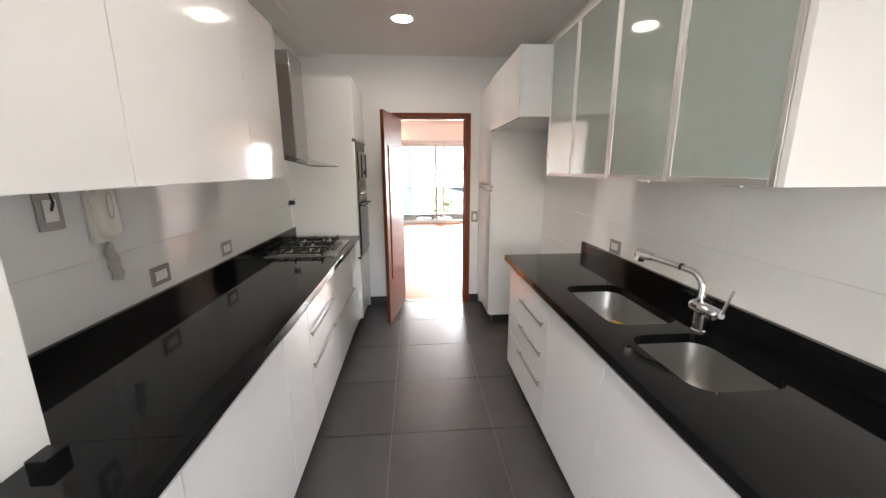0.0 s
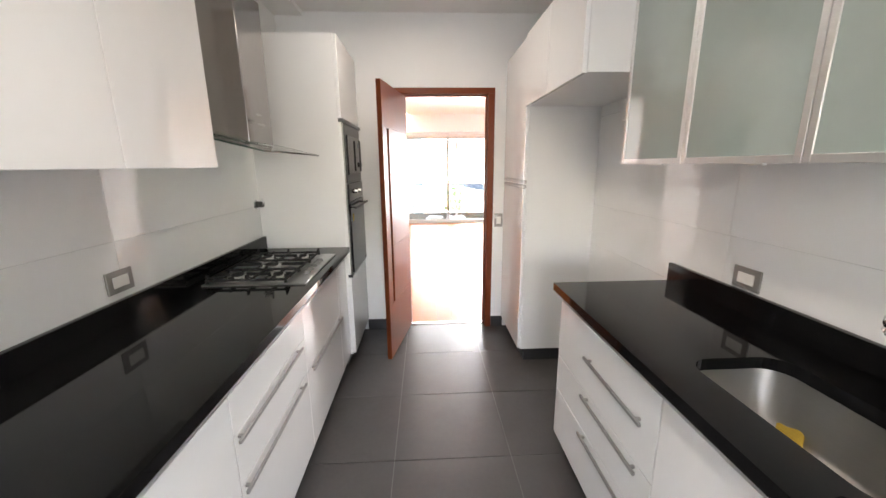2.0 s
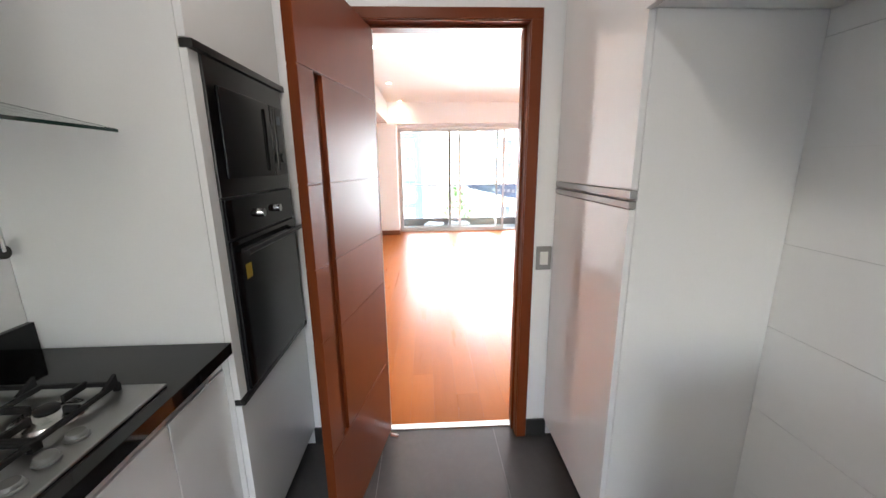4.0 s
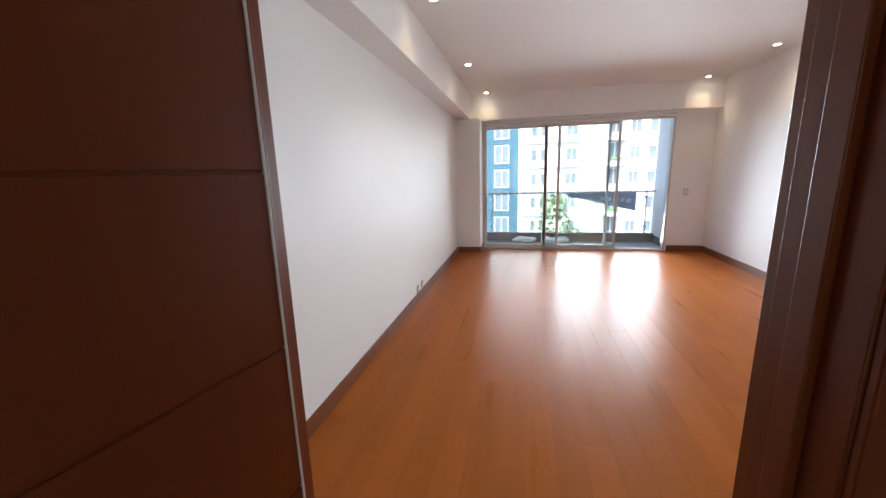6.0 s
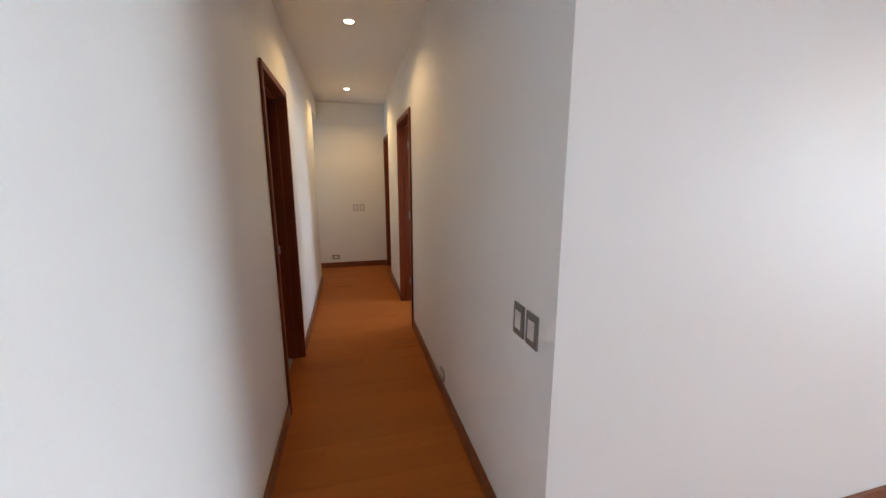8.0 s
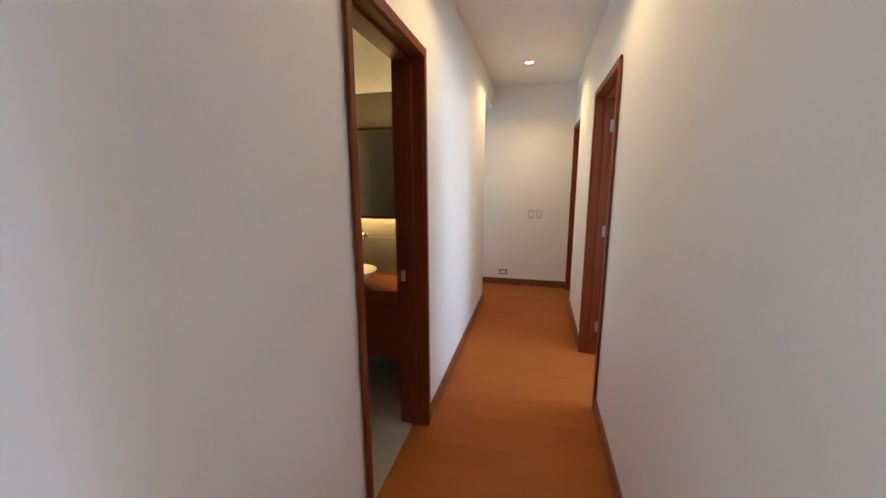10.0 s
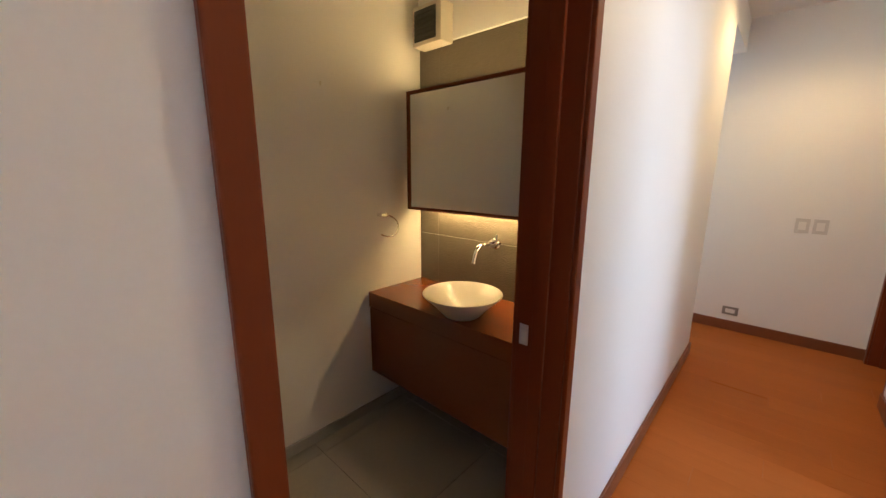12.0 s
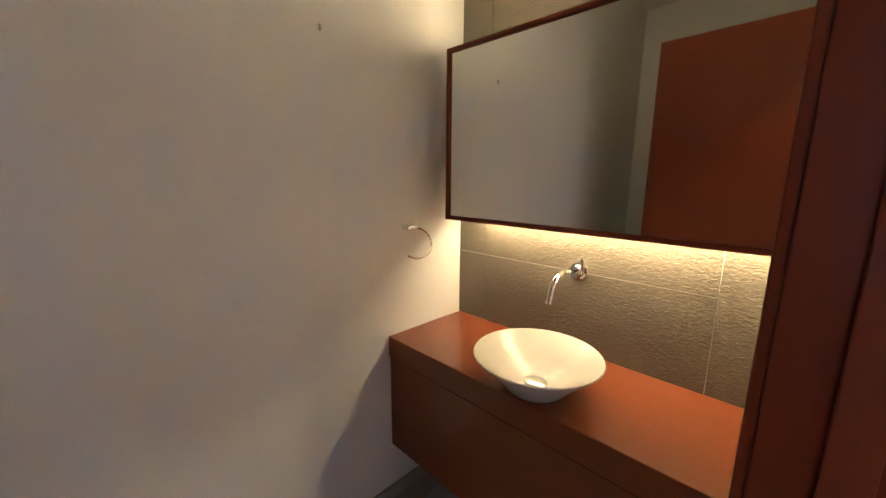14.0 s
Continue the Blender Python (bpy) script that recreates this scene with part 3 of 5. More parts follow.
base_unit("base_cabinet", "white gloss base cabinet below the sinks", KR, RF, 2.20, 2.76, ONE, GR, 0.70)
base_unit("base_cabinet", "white gloss base cabinet below the sinks", KR, RF, 1.60, 2.20, ONE, GR, 0.70)
base_unit("base_cabinet", "white gloss base cabinet with a plain door", KR, RF, 0.95, 1.60, ONE, GR)
base_unit("base_cabinet", "white gloss base cabinet with a plain door", KR, RF, 0.30, 0.95, ONE, GR)

wt = thing("worktop", (-0.15, 3.1, CT0), "polished black granite worktop with upstand, holding the hob", "worktop")
part("slab", box(bm_new(), KL + 0.006, 0.155, 1.808, 4.448, CT0, CT1, 0.0008), "granite", wt)
part("front_slab", box(bm_new(), -0.150, 0.155, 1.13, 1.8078, CT0, CT1, 0.0008), "granite", wt)
part("upstand", box(bm_new(), KL + 0.009, KL + 0.030, 1.808, 4.448, CT1 + 0.0005, 1.02, 0.002), "granite", wt)
part("side_upstand", box(bm_new(), -0.118, -0.074, 1.715, 1.765, CT1 + 0.001, 0.962, 0.002), "granite", wt)

# sink worktop with two cut-outs
SINKS = [(1.445, 1.735, 2.315, 2.815), (1.445, 1.745, 1.865, 2.225)]


def rounded(x0, x1, y0, y1, r, seg=6):
    out = []
    for cx, cy, a0 in ((x1 - r, y1 - r, 0), (x0 + r, y1 - r, 90), (x0 + r, y0 + r, 180), (x1 - r, y0 + r, 270)):
        out += [(cx + r * math.cos(radians(a0 + 90 * k / seg)), cy + r * math.sin(radians(a0 + 90 * k / seg))) for k in range(seg + 1)]
    return out


def slab_with_holes(x0, x1, y0, y1, z0, z1, holes, r=0.07):
    """A slab cut along y into strips, with rounded openings left free."""
    bm = bm_new()
    ys = sorted({y0, y1, *[h[2] - 0.02 for h in holes], *[h[3] + 0.02 for h in holes]})
    for a, b in zip(ys, ys[1:]):
        inside = [h for h in holes if h[2] >= a and h[3] <= b]
        if not inside:
            box(bm, x0, x1, a, b, z0, z1)
            continue
        h = inside[0]
        ring = rounded(*h, r)
        cx, cy = (h[0] + h[1]) / 2, (h[2] + h[3]) / 2
        outer = []
        for px, py in ring:
            dx, dy = px - cx, py - cy
            s = min(((x1 - cx) if dx > 0 else (x0 - cx)) / dx if abs(dx) > 1e-6 else 1e9, ((b - cy) if dy > 0 else (a - cy)) / dy if abs(dy) > 1e-6 else 1e9)
            outer.append((cx + dx * s, cy + dy * s))
        corners = [(x1, b), (x0, b), (x0, a), (x1, a)]
        for c in corners:
            k = min(range(len(outer)), key=lambda i: (outer[i][0] - c[0]) ** 2 + (outer[i][1] - c[1]) ** 2)
            outer[k] = c
        vi = [[bm.verts.new((*p, z)) for p in ring] for z in (z0, z1)]
        vo = [[bm.verts.new((*p, z)) for p in outer] for z in (z0, z1)]
        n = len(ring)
        for k in range(n):
            j = (k + 1) % n
            for lo in (0, 1):
                bm.faces.new((vi[lo][k], vi[lo][j], vo[lo][j], vo[lo][k]))
            bm.faces.new((vi[0][k], vi[0][j], vi[1][j], vi[1][k]))
            bm.faces.new((vo[0][k], vo[0][j], vo[1][j], vo[1][k]))
    return bm


wr = thing("worktop", (1.62, 1.9, CT0), "polished black granite worktop with two sink cut-outs", "worktop")
part("slab", slab_with_holes(1.313, KR - 0.006, 0.28, 3.550, CT0, CT1, SINKS), "granite", wr)
part("upstand", box(bm_new(), KR - 0.030, KR - 0.009, 0.28, 3.550, CT1 + 0.0005, 1.02, 0.002), "granite", wr)
for i, h in enumerate(SINKS):
    s = thing("sink", ((h[0] + h[1]) / 2, (h[2] + h[3]) / 2, 0.72), "undermounted stainless steel sink bowl set in black granite", "sink", "pair of kitchen sinks")
    bm = bm_new()
    prev = None
    for z, shrink, r in ((CT0 - 0.001, -0.006, 0.075), (CT0 - 0.02, -0.004, 0.075), (0.75, 0.012, 0.075), (0.727, 0.028, 0.07), (0.720, 0.055, 0.05), (0.716, 0.12, 0.02)):
        ring = [bm.verts.new((*p, z)) for p in rounded(h[0] + shrink, h[1] - shrink, h[2] + shrink, h[3] - shrink, r)]
        if prev:
            for k in range(len(ring)):
                j = (k + 1) % len(ring)
                bm.faces.new((prev[k], prev[j], ring[j], ring[k]))
        prev = ring
    bm.faces.new(prev)
    part("bowl", bm, "sink_steel", s, smooth=True)
    cx, cy = (h[0] + h[1]) / 2, (h[2] + h[3]) / 2
    part("drain", lathe(bm_new(), [(0, 0.001), (0.018, 0.001), (0.022, 0.004), (0.042, 0.005), (0.045, 0.0)], (cx, cy, 0.716), 24), "chrome", s, "round chrome drain", smooth=True)

# sponge in the far sink
bm = box(bm_new(), -0.045, 0.045, -0.03, 0.03, 0, 0.022, 0.006)
bmesh.ops.subdivide_edges(bm, edges=[e for e in bm.edges if e.calc_length() > 0.03], cuts=2)
for v in bm.verts:
    v.co.z += 0.012 * math.sin(v.co.x * 40) + 0.006 * noise.noise(v.co * 60)
bm.transform(pose(1.685, 2.70, 0.728, 0, 0, 40))
solo("sponge", bm, "sponge", "crumpled yellow cleaning sponge lying in the sink", "sponge", smooth=True)

# mixer tap
TX, TY = 1.745, 2.245
tp = thing("kitchen_tap", (TX, TY, CT1), "chrome single-lever mixer tap with a pull-out spout", "tap")
part("base", lathe(bm_new(), [(0, 0), (0.027, 0), (0.027, 0.005), (0.023, 0.009), (0.023, 0.075), (0, 0.076)], (TX, TY, CT1), 28), "chrome", tp, smooth=True)
bm = lathe(bm_new(), [(0, -0.068), (0.016, -0.068), (0.023, -0.062), (0.0245, -0.05), (0.0245, 0.045), (0.022, 0.053), (0.014, 0.058), (0, 0.058)], (0, 0, 0), 28)
bm.transform(pose(TX, TY - 0.010, CT1 + 0.089, 90, 0, 0) @ Matrix.Scale(-1, 4, (0, 0, 1)))
part("mixer_body", bm, "chrome", tp, smooth=True)
neck = [(TX, TY + 0.012, CT1 + 0.105)]
for k in range(11):
    a = radians(84 * k / 10)
    neck.append((TX - 0.012 * (1 - math.cos(a)), TY + 0.012 + 0.062 * (1 - math.cos(a)), CT1 + 0.160 + 0.058 * math.sin(a)))
neck += [(TX - 0.033, TY + 0.129, CT1 + 0.226), (TX - 0.075, TY + 0.249, CT1 + 0.235)]
part("spout", tube(bm_new(), neck, 0.0125, 16), "chrome", tp, smooth=True)
part("collar", cyl(bm_new(), (TX - 0.021, TY + 0.099, CT1 + 0.223), (TX - 0.025, TY + 0.108, CT1 + 0.224), 0.0145, seg=20), "rubber", tp, "black rubber collar")
sh = part("spray_head", cyl(bm_new(), (TX - 0.065, TY + 0.223, CT1 + 0.234), (TX - 0.086, TY + 0.284, CT1 + 0.238), 0.0175, 0.0245, 22), "chrome", tp, "pull-out chrome spray head", smooth=True)
part("cap", lathe(bm_new(), [(0.0245, 0), (0.022, 0.009), (0.014, 0.016), (0, 0.018)], (0, 0, 0), 22), "chrome", sh, smooth=True).data.transform(Matrix.Translation((TX - 0.086, TY + 0.284, CT1 + 0.238)) @ Vector((-0.022, 0.064, 0.005)).to_track_quat("Z", "Y").to_matrix().to_4x4())
part("nozzle", cyl(bm_new(), (TX - 0.083, TY + 0.275, CT1 + 0.234), (TX - 0.086, TY + 0.282, CT1 + 0.210), 0.0235, 0.0215, 22), "chrome", sh, smooth=True)
part("nozzle_plate", cyl(bm_new(), (TX - 0.086, TY + 0.282, CT1 + 0.2098), (TX - 0.086, TY + 0.282, CT1 + 0.206), 0.0145, seg=18), "rubber", sh, "black spray plate")
bm = box(bm_new(), -0.006, 0.006, -0.003, 0.003, 0, 0.105, 0.002)
bm.transform(pose(TX + 0.004, TY - 0.084, CT1 + 0.098, 18, 0, 0))
part("lever", bm, "alu", tp, "thin flat satin lever", smooth=True)
part("lever_joint", cyl(bm_new(), (TX, TY - 0.070, CT1 + 0.089), (TX, TY - 0.088, CT1 + 0.095), 0.017, 0.013, 20), "chrome", tp, smooth=True)
for z in (1.206, 1.236):
    solo("wall_plug", cyl(bm_new(), (KR - 0.0064, 2.12, z), (KR - 0.0085, 2.12, z), 0.004, seg=12), "plate_white", "tiny white plastic wall plug in the tiles", "wall plug", "plugs in the tiles")


# ---- wall tiles ----
def tile_wall(name, x, out, y_cuts, z_cuts, label):
    """Large glazed tiles on a side wall: a grout bed and one piece a tile."""
    s = thing(name, (x, (y_cuts[0] + y_cuts[-1]) / 2, z_cuts[0]), label, "tiled wall", kind="structure")
    a, b = sorted((x + out * 0.0005, x + out * 0.003))
    part("grout", box(bm_new(), a, b, y_cuts[0], y_cuts[-1], z_cuts[0], z_cuts[-1]), "grout_light", s)
    cache = {}
    for y0, y1 in zip(y_cuts, y_cuts[1:]):
        for z0, z1 in zip(z_cuts, z_cuts[1:]):
            key = (round(y1 - y0, 4), round(z1 - z0, 4))
            if key not in cache:
                cache[key] = mesh_of("tile", box(bm_new(), 0, 0.004, 0.0006, key[0] - 0.0006, 0.0006, key[1] - 0.0006), "wall_tile")
            ob = new("tile", cache[key])
            ob.parent = s
            ob.matrix_parent_inverse = s.matrix_basis.inverted()
            ob.location = (x + (0.0025 if out > 0 else -0.0065), y0, z0)


tile_wall("tiles_kitchen_west", KL, 1, [1.808, 2.34, 3.24, 4.45], [0.60, 0.93, 1.23, 1.53, 1.83, 2.13, KC], "large white glazed wall tiles above the worktop")
tile_wall("tiles_kitchen_east", KR, -1, [0.30, 0.55, 1.45, 2.35, 3.25, 5.10], [0.0, 0.33, 0.63, 0.93, 1.21, 1.50, 1.80, 2.10, KC], "large white glazed wall tiles above the sinks")

# pier that ends the left worktop
structure("wall_pier", box(bm_new(), KL, -0.154, 1.15, 1.806, 0, 1.484), "wall", "short white painted wall pier ending the worktop", "wall")


# ---- upper cabinets ----
def upper_unit(y0, y1, label):
    u = thing("wall_cabinet", (-0.27, (y0 + y1) / 2, 1.49), label, "cabinet", "white wall cabinets")
    part("body", box(bm_new(), KL + 0.008, -0.124, y0 + 0.001, y1 - 0.001, 1.492, 2.325), "carcass", u)
    part("door", box(bm_new(), -0.123, -0.105, y0 + 0.0015, y1 - 0.0015, 1.488, 2.328, 0.0015), "gloss", u, "white high-gloss door")


for a, b in ((1.25, 2.14), (2.14, 2.93), (2.93, 3.385)):
    upper_unit(a, b, "white high-gloss wall cabinet above the worktop")


def glass_unit(y0, y1):
    u = thing("glass_wall_cabinet", (1.75, (y0 + y1) / 2, 1.49), "wall cabinet with an aluminium-framed frosted glass door", "cabinet", "frosted glass wall cabinets")
    part("body", box(bm_new(), 1.595, KR - 0.008, y0 + 0.001, y1 - 0.001, 1.492, 2.325), "carcass", u)
    d = part("door", box(bm_new(), 1.577, 1.590, y0 + 0.018, y1 - 0.018, 1.506, 2.310), "frost", u, "frosted greenish glass door pane")
    w = 0.020
    for nm, p, q, r, s in (("stile", y0 + 0.0015, y0 + w, 1.488, 2.328), ("stile", y1 - w, y1 - 0.0015, 1.488, 2.328), ("rail", y0 + w, y1 - w, 1.488, 1.488 + w), ("rail", y0 + w, y1 - w, 2.308, 2.328)):
        part(nm, box(bm_new(), 1.573, 1.593, p, q, r, s, 0.001), "alu", d, "aluminium door frame bar")
    ym = y0 + 0.12
    part("pull", box(bm_new(), 1.565, 1.577, ym - 0.03, ym + 0.03, 1.483, 1.488, 0.001), "alu", d)


for a, b in ((3.128, 3.520), (2.712, 3.128), (2.296, 2.712), (1.885, 2.296)):
    glass_unit(a, b)
solo("cabinet_end_panel", box(bm_new(), 1.575, KR - 0.008, 1.862, 1.884, 1.488, 2.328, 0.0015), "gloss", "white gloss panel closing the row of glass cabinets", "panel")

# ---- oven tower ----
tw = thing("oven_tower", (-0.14, 4.78, 0), "tall white gloss tower with built-in microwave and oven", "cabinet")
TF = 0.155
part("body", box(bm_new(), KL + 0.006, TF - 0.022, 4.452, 5.098, 0.10, 2.305), "carcass", tw)
part("plinth", box(bm_new(), KL + 0.006, TF - 0.07, 4.454, 5.096, 0, 0.099), "kick", tw)
part("upper_door", box(bm_new(), TF - 0.021, TF, 4.454, 5.096, 1.80, 2.303, 0.0015), "gloss", tw, "white high-gloss upper door")
part("lower_door", box(bm_new(), TF - 0.021, TF, 4.454, 5.096, 0.11, 0.70, 0.0015), "gloss", tw, "white high-gloss lower door")
part("trim_bar", box(bm_new(), TF - 0.021, TF + 0.014, 4.454, 5.096, 1.775, 1.797, 0.001), "oven_steel", tw, "dark metal grip bar")
part("trim_bar", box(bm_new(), TF - 0.021, TF + 0.012, 4.454, 5.096, 0.703, 0.722, 0.001), "oven_steel", tw, "dark metal grip bar")
part("side_stile", box(bm_new(), TF - 0.021, TF - 0.001, 4.454, 4.500, 0.724, 1.773), "gloss", tw)
part("side_stile", box(bm_new(), TF - 0.021, TF - 0.001, 5.070, 5.096, 0.724, 1.773), "gloss", tw)
mw = thing("microwave", (TF, 4.785, 1.375), "built-in steel microwave with a dark glass door", "microwave")
part("body", box(bm_new(), TF - 0.020, TF + 0.006, 4.502, 5.068, 1.375, 1.772, 0.002), "oven_steel", mw)
dr = part("door", box(bm_new(), TF + 0.0065, TF + 0.016, 4.545, 4.905, 1.43, 1.70, 0.003), "black_glass", mw, "dark glass microwave door")
part("handle", cyl(bm_new(), (TF + 0.036, 4.895, 1.45), (TF + 0.036, 4.895, 1.68), 0.007, seg=12), "oven_steel", dr, smooth=True)
cp = part("control_panel", box(bm_new(), TF + 0.0065, TF + 0.013, 4.918, 5.035, 1.43, 1.70, 0.002), "black_glass", mw, "dark control panel")
part("dial", cyl(bm_new(), (TF + 0.013, 4.976, 1.50), (TF + 0.030, 4.976, 1.50), 0.020, seg=20), "oven_steel", cp, smooth=True)
part("display", box(bm_new(), TF + 0.013, TF + 0.0145, 4.94, 5.01, 1.63, 1.665), "far_window", cp)
ov = thing("oven", (TF, 4.785, 0.724), "built-in oven with dark glass door and two knobs", "oven")
part("body", box(bm_new(), TF - 0.020, TF + 0.004, 4.502, 5.068, 0.724, 1.372, 0.002), "oven_steel", ov)
cp = part("control_panel", box(bm_new(), TF + 0.0045, TF + 0.012, 4.505, 5.065, 1.245, 1.368, 0.002), "black_glass", ov, "dark control panel")
for y in (4.72, 4.87):
    part("knob", cyl(bm_new(), (TF + 0.012, y, 1.305), (TF + 0.034, y, 1.305), 0.017, 0.014, 20), "chrome", cp, "round chrome oven knob", smooth=True)
dr = part("door", box(bm_new(), TF + 0.0045, TF + 0.016, 4.505, 5.065, 0.73, 1.238, 0.003), "black_glass", ov, "black glass oven door")
h = part("handle", cyl(bm_new(), (TF + 0.048, 4.53, 1.20), (TF + 0.048, 5.04, 1.20), 0.009, seg=14), "oven_steel", dr, "dark steel bar handle", smooth=True)
for y in (4.56, 5.01):
    part("post", cyl(bm_new(), (TF + 0.015, y, 1.20), (TF + 0.046, y, 1.20), 0.006, seg=10), "oven_steel", h)
part("label_sticker", box(bm_new(), TF + 0.016, TF + 0.0168, 4.57, 4.61, 1.10, 1.15), "sponge", dr, "small yellow and white sticker")

# ---- gas hob ----
hb = thing("gas_hob", (-0.15, 4.03, CT1), "five-burner stainless steel gas hob with cast-iron grates", "hob")
HX0, HX1, HY0, HY1 = -0.378, 0.113, 3.60, 4.22
part("plate", box(bm_new(), HX0, HX1, HY0, HY1, CT1, CT1 + 0.008, 0.003), "hob_steel", hb, smooth=False)
BURN = [(-0.255, 3.71, 0.042), (-0.055, 3.71, 0.036), (-0.165, 3.905, 0.052), (-0.265, 4.10, 0.036), (-0.055, 4.10, 0.033)]
for x, y, r in BURN:
    b = part("burner", lathe(bm_new(), [(0.032 + r, 0), (0.027 + r, 0.007), (0.010 + r, 0.010), (r * 0.9, 0.017), (r * 0.2, 0.018), (0, 0.018)], (x, y, CT1 + 0.008), 28), "steel", hb, "bright steel burner ring", smooth=True)
    part("cap", lathe(bm_new(), [(r * 0.66, 0), (r * 0.66, 0.005), (r * 0.55, 0.008), (0, 0.009)], (x, y, CT1 + 0.0262), 28), "iron", b, "black burner cap", smooth=True)
for y0, y1 in ((3.618, 3.805), (3.813, 3.997), (4.005, 4.195)):
    bm = bm_new()
    zt = CT1 + 0.031
    x0, x1 = -0.358, 0.014
    for y in (y0, y1):
        box(bm, x0, x1, y - 0.005, y + 0.005, zt - 0.011, zt, 0.002)
    for x in (x0, x1):
        box(bm, x - 0.005, x + 0.005, y0, y1, zt - 0.011, zt, 0.002)
        for y in (y0, y1):
            box(bm, x - 0.006, x + 0.006, y - 0.006, y + 0.006, CT1 + 0.008, zt - 0.002, 0.001)
    centres = [b for b in BURN if y0 < b[1] < y1]
    for cx, cy, r in centres:
        for dx, dy in ((1, 0), (-1, 0), (0, 1), (0, -1)):
            px, py = cx + dx * r * 1.05, cy + dy * r * 1.05
            if dx:
                qx = x1 if dx > 0 else x0
                if len(centres) == 2:
                    mid = sum(c[0] for c in centres) / 2
                    if (dx > 0) == (cx < mid):
                        qx = mid
                box(bm, min(px, qx), max(px, qx), py - 0.004, py + 0.004, zt - 0.011, zt + 0.006, 0.0015)
            else:
                qy = y1 if dy > 0 else y0
                box(bm, px - 0.004, px + 0.004, min(py, qy), max(py, qy), zt - 0.011, zt + 0.006, 0.0015)
    if len(centres) == 2:
        mid = sum(c[0] for c in centres) / 2
        box(bm, mid - 0.004, mid + 0.004, y0, y1, zt - 0.012, zt, 0.0015)
    for x in (x0, (x0 + x1) / 2, x1):
        for y, d in [e for e in ((y0, 1), (y1, -1)) if e[0] in (3.618, 4.195)]:
            v = [bm.verts.new(p) for p in ((x - 0.005, y, zt - 0.004), (x + 0.005, y, zt - 0.004), (x + 0.005, y + d * 0.045, zt - 0.004), (x - 0.005, y + d * 0.045, zt - 0.004), (x - 0.004, y, zt + 0.022), (x + 0.004, y, zt + 0.022))]
            for q in ((0, 1, 2, 3), (0, 4, 5, 1), (4, 3, 2, 5), (0, 3, 4), (1, 5, 2)):
                bm.faces.new([v[k] for k in q])
    part("grate", bm, "iron", hb, "black cast-iron pan grate")
for k in range(5):
    part("knob", lathe(bm_new(), [(0.0, 0), (0.021, 0), (0.021, 0.004), (0.018, 0.006), (0.017, 0.012), (0.015, 0.014), (0, 0.014)], (0.062, 3.79 + 0.061 * k, CT1 + 0.008), 22), "knob_metal", hb, "round metal control knob", smooth=True)

# ---- cooker hood ----
hd = thing("cooker_hood", (-0.27, 4.0, 1.6), "stainless steel chimney hood with a curved glass visor", "cooker hood")
bm = box(bm_new(), KL + 0.008, -0.145, 3.772, 4.060, 1.6, 2.315, 0.004)
for v in bm.verts:
    if v.co.z < 1.7:  # the foot follows the slope of the glass
        v.co.z += 0.073 - 0.231 * (v.co.x - KL - 0.012)
part("chimney", bm, "hood_steel", hd)
for z, y0, y1 in ((1.749, 3.880, 3.935), (1.702, 3.880, 3.967)):
    part("vent_slit", box(bm_new(), -0.1455, -0.1435, y0, y1, z - 0.003, z + 0.003), "handle", hd, "narrow metal vent slit")
bm = bm_new()
rows = []
for i in range(13):
    u = i / 12
    y = 3.52 + 0.82 * u
    w = 2 * u - 1
    xf = 0.045 - 0.022 * w * w
    rows.append([bm.verts.new((x, y, z + dz)) for x, z in ((KL + 0.012, 1.664), (xf, 1.552)) for dz in (0.0, 0.007)])
for a, b in zip(rows, rows[1:]):
    for p, q in ((0, 1), (1, 3), (3, 2), (2, 0)):
        bm.faces.new((a[p], a[q], b[q], b[p]))
bm.faces.new([rows[0][k] for k in (0, 1, 3, 2)])
bm.faces.new([rows[-1][k] for k in (0, 2, 3, 1)])
vs = part("visor", bm, "green_glass", hd, "curved greenish glass visor")
bm = bm_new()
rim = [[bm.verts.new((0.0455 - 0.022 * (i / 6 - 1) ** 2 + dx, 3.52 + 0.82 * i / 12, 1.5518 + dz)) for dx, dz in ((0.0, 0.0), (0.002, 0.0), (0.002, 0.0076), (0.0, 0.0076))] for i in range(13)]
for a, q in zip(rim, rim[1:]):
    for k in range(4):
        bm.faces.new((a[k], a[(k + 1) % 4], q[(k + 1) % 4], q[k]))
bm.faces.new(rim[0])
bm.faces.new(rim[-1])
part("edge", bm, "glass_edge", vs, "dark green polished glass edge")
for ye in (3.5175, 4.3405):
    bm = bm_new()
    ring = [[bm.verts.new((x, ye + dy, z + dz)) for dy, dz in ((0.0, 0.0), (0.002, 0.0), (0.002, 0.0076), (0.0, 0.0076))] for x, z in ((KL + 0.012, 1.6638), (0.0232, 1.5518))]
    for k in range(4):
        bm.faces.new((ring[0][k], ring[0][(k + 1) % 4], ring[1][(k + 1) % 4], ring[1][k]))
    bm.faces.new(ring[0])
    bm.faces.new(ring[1])
    part("side_edge", bm, "glass_edge", vs, "dark green polished glass edge")

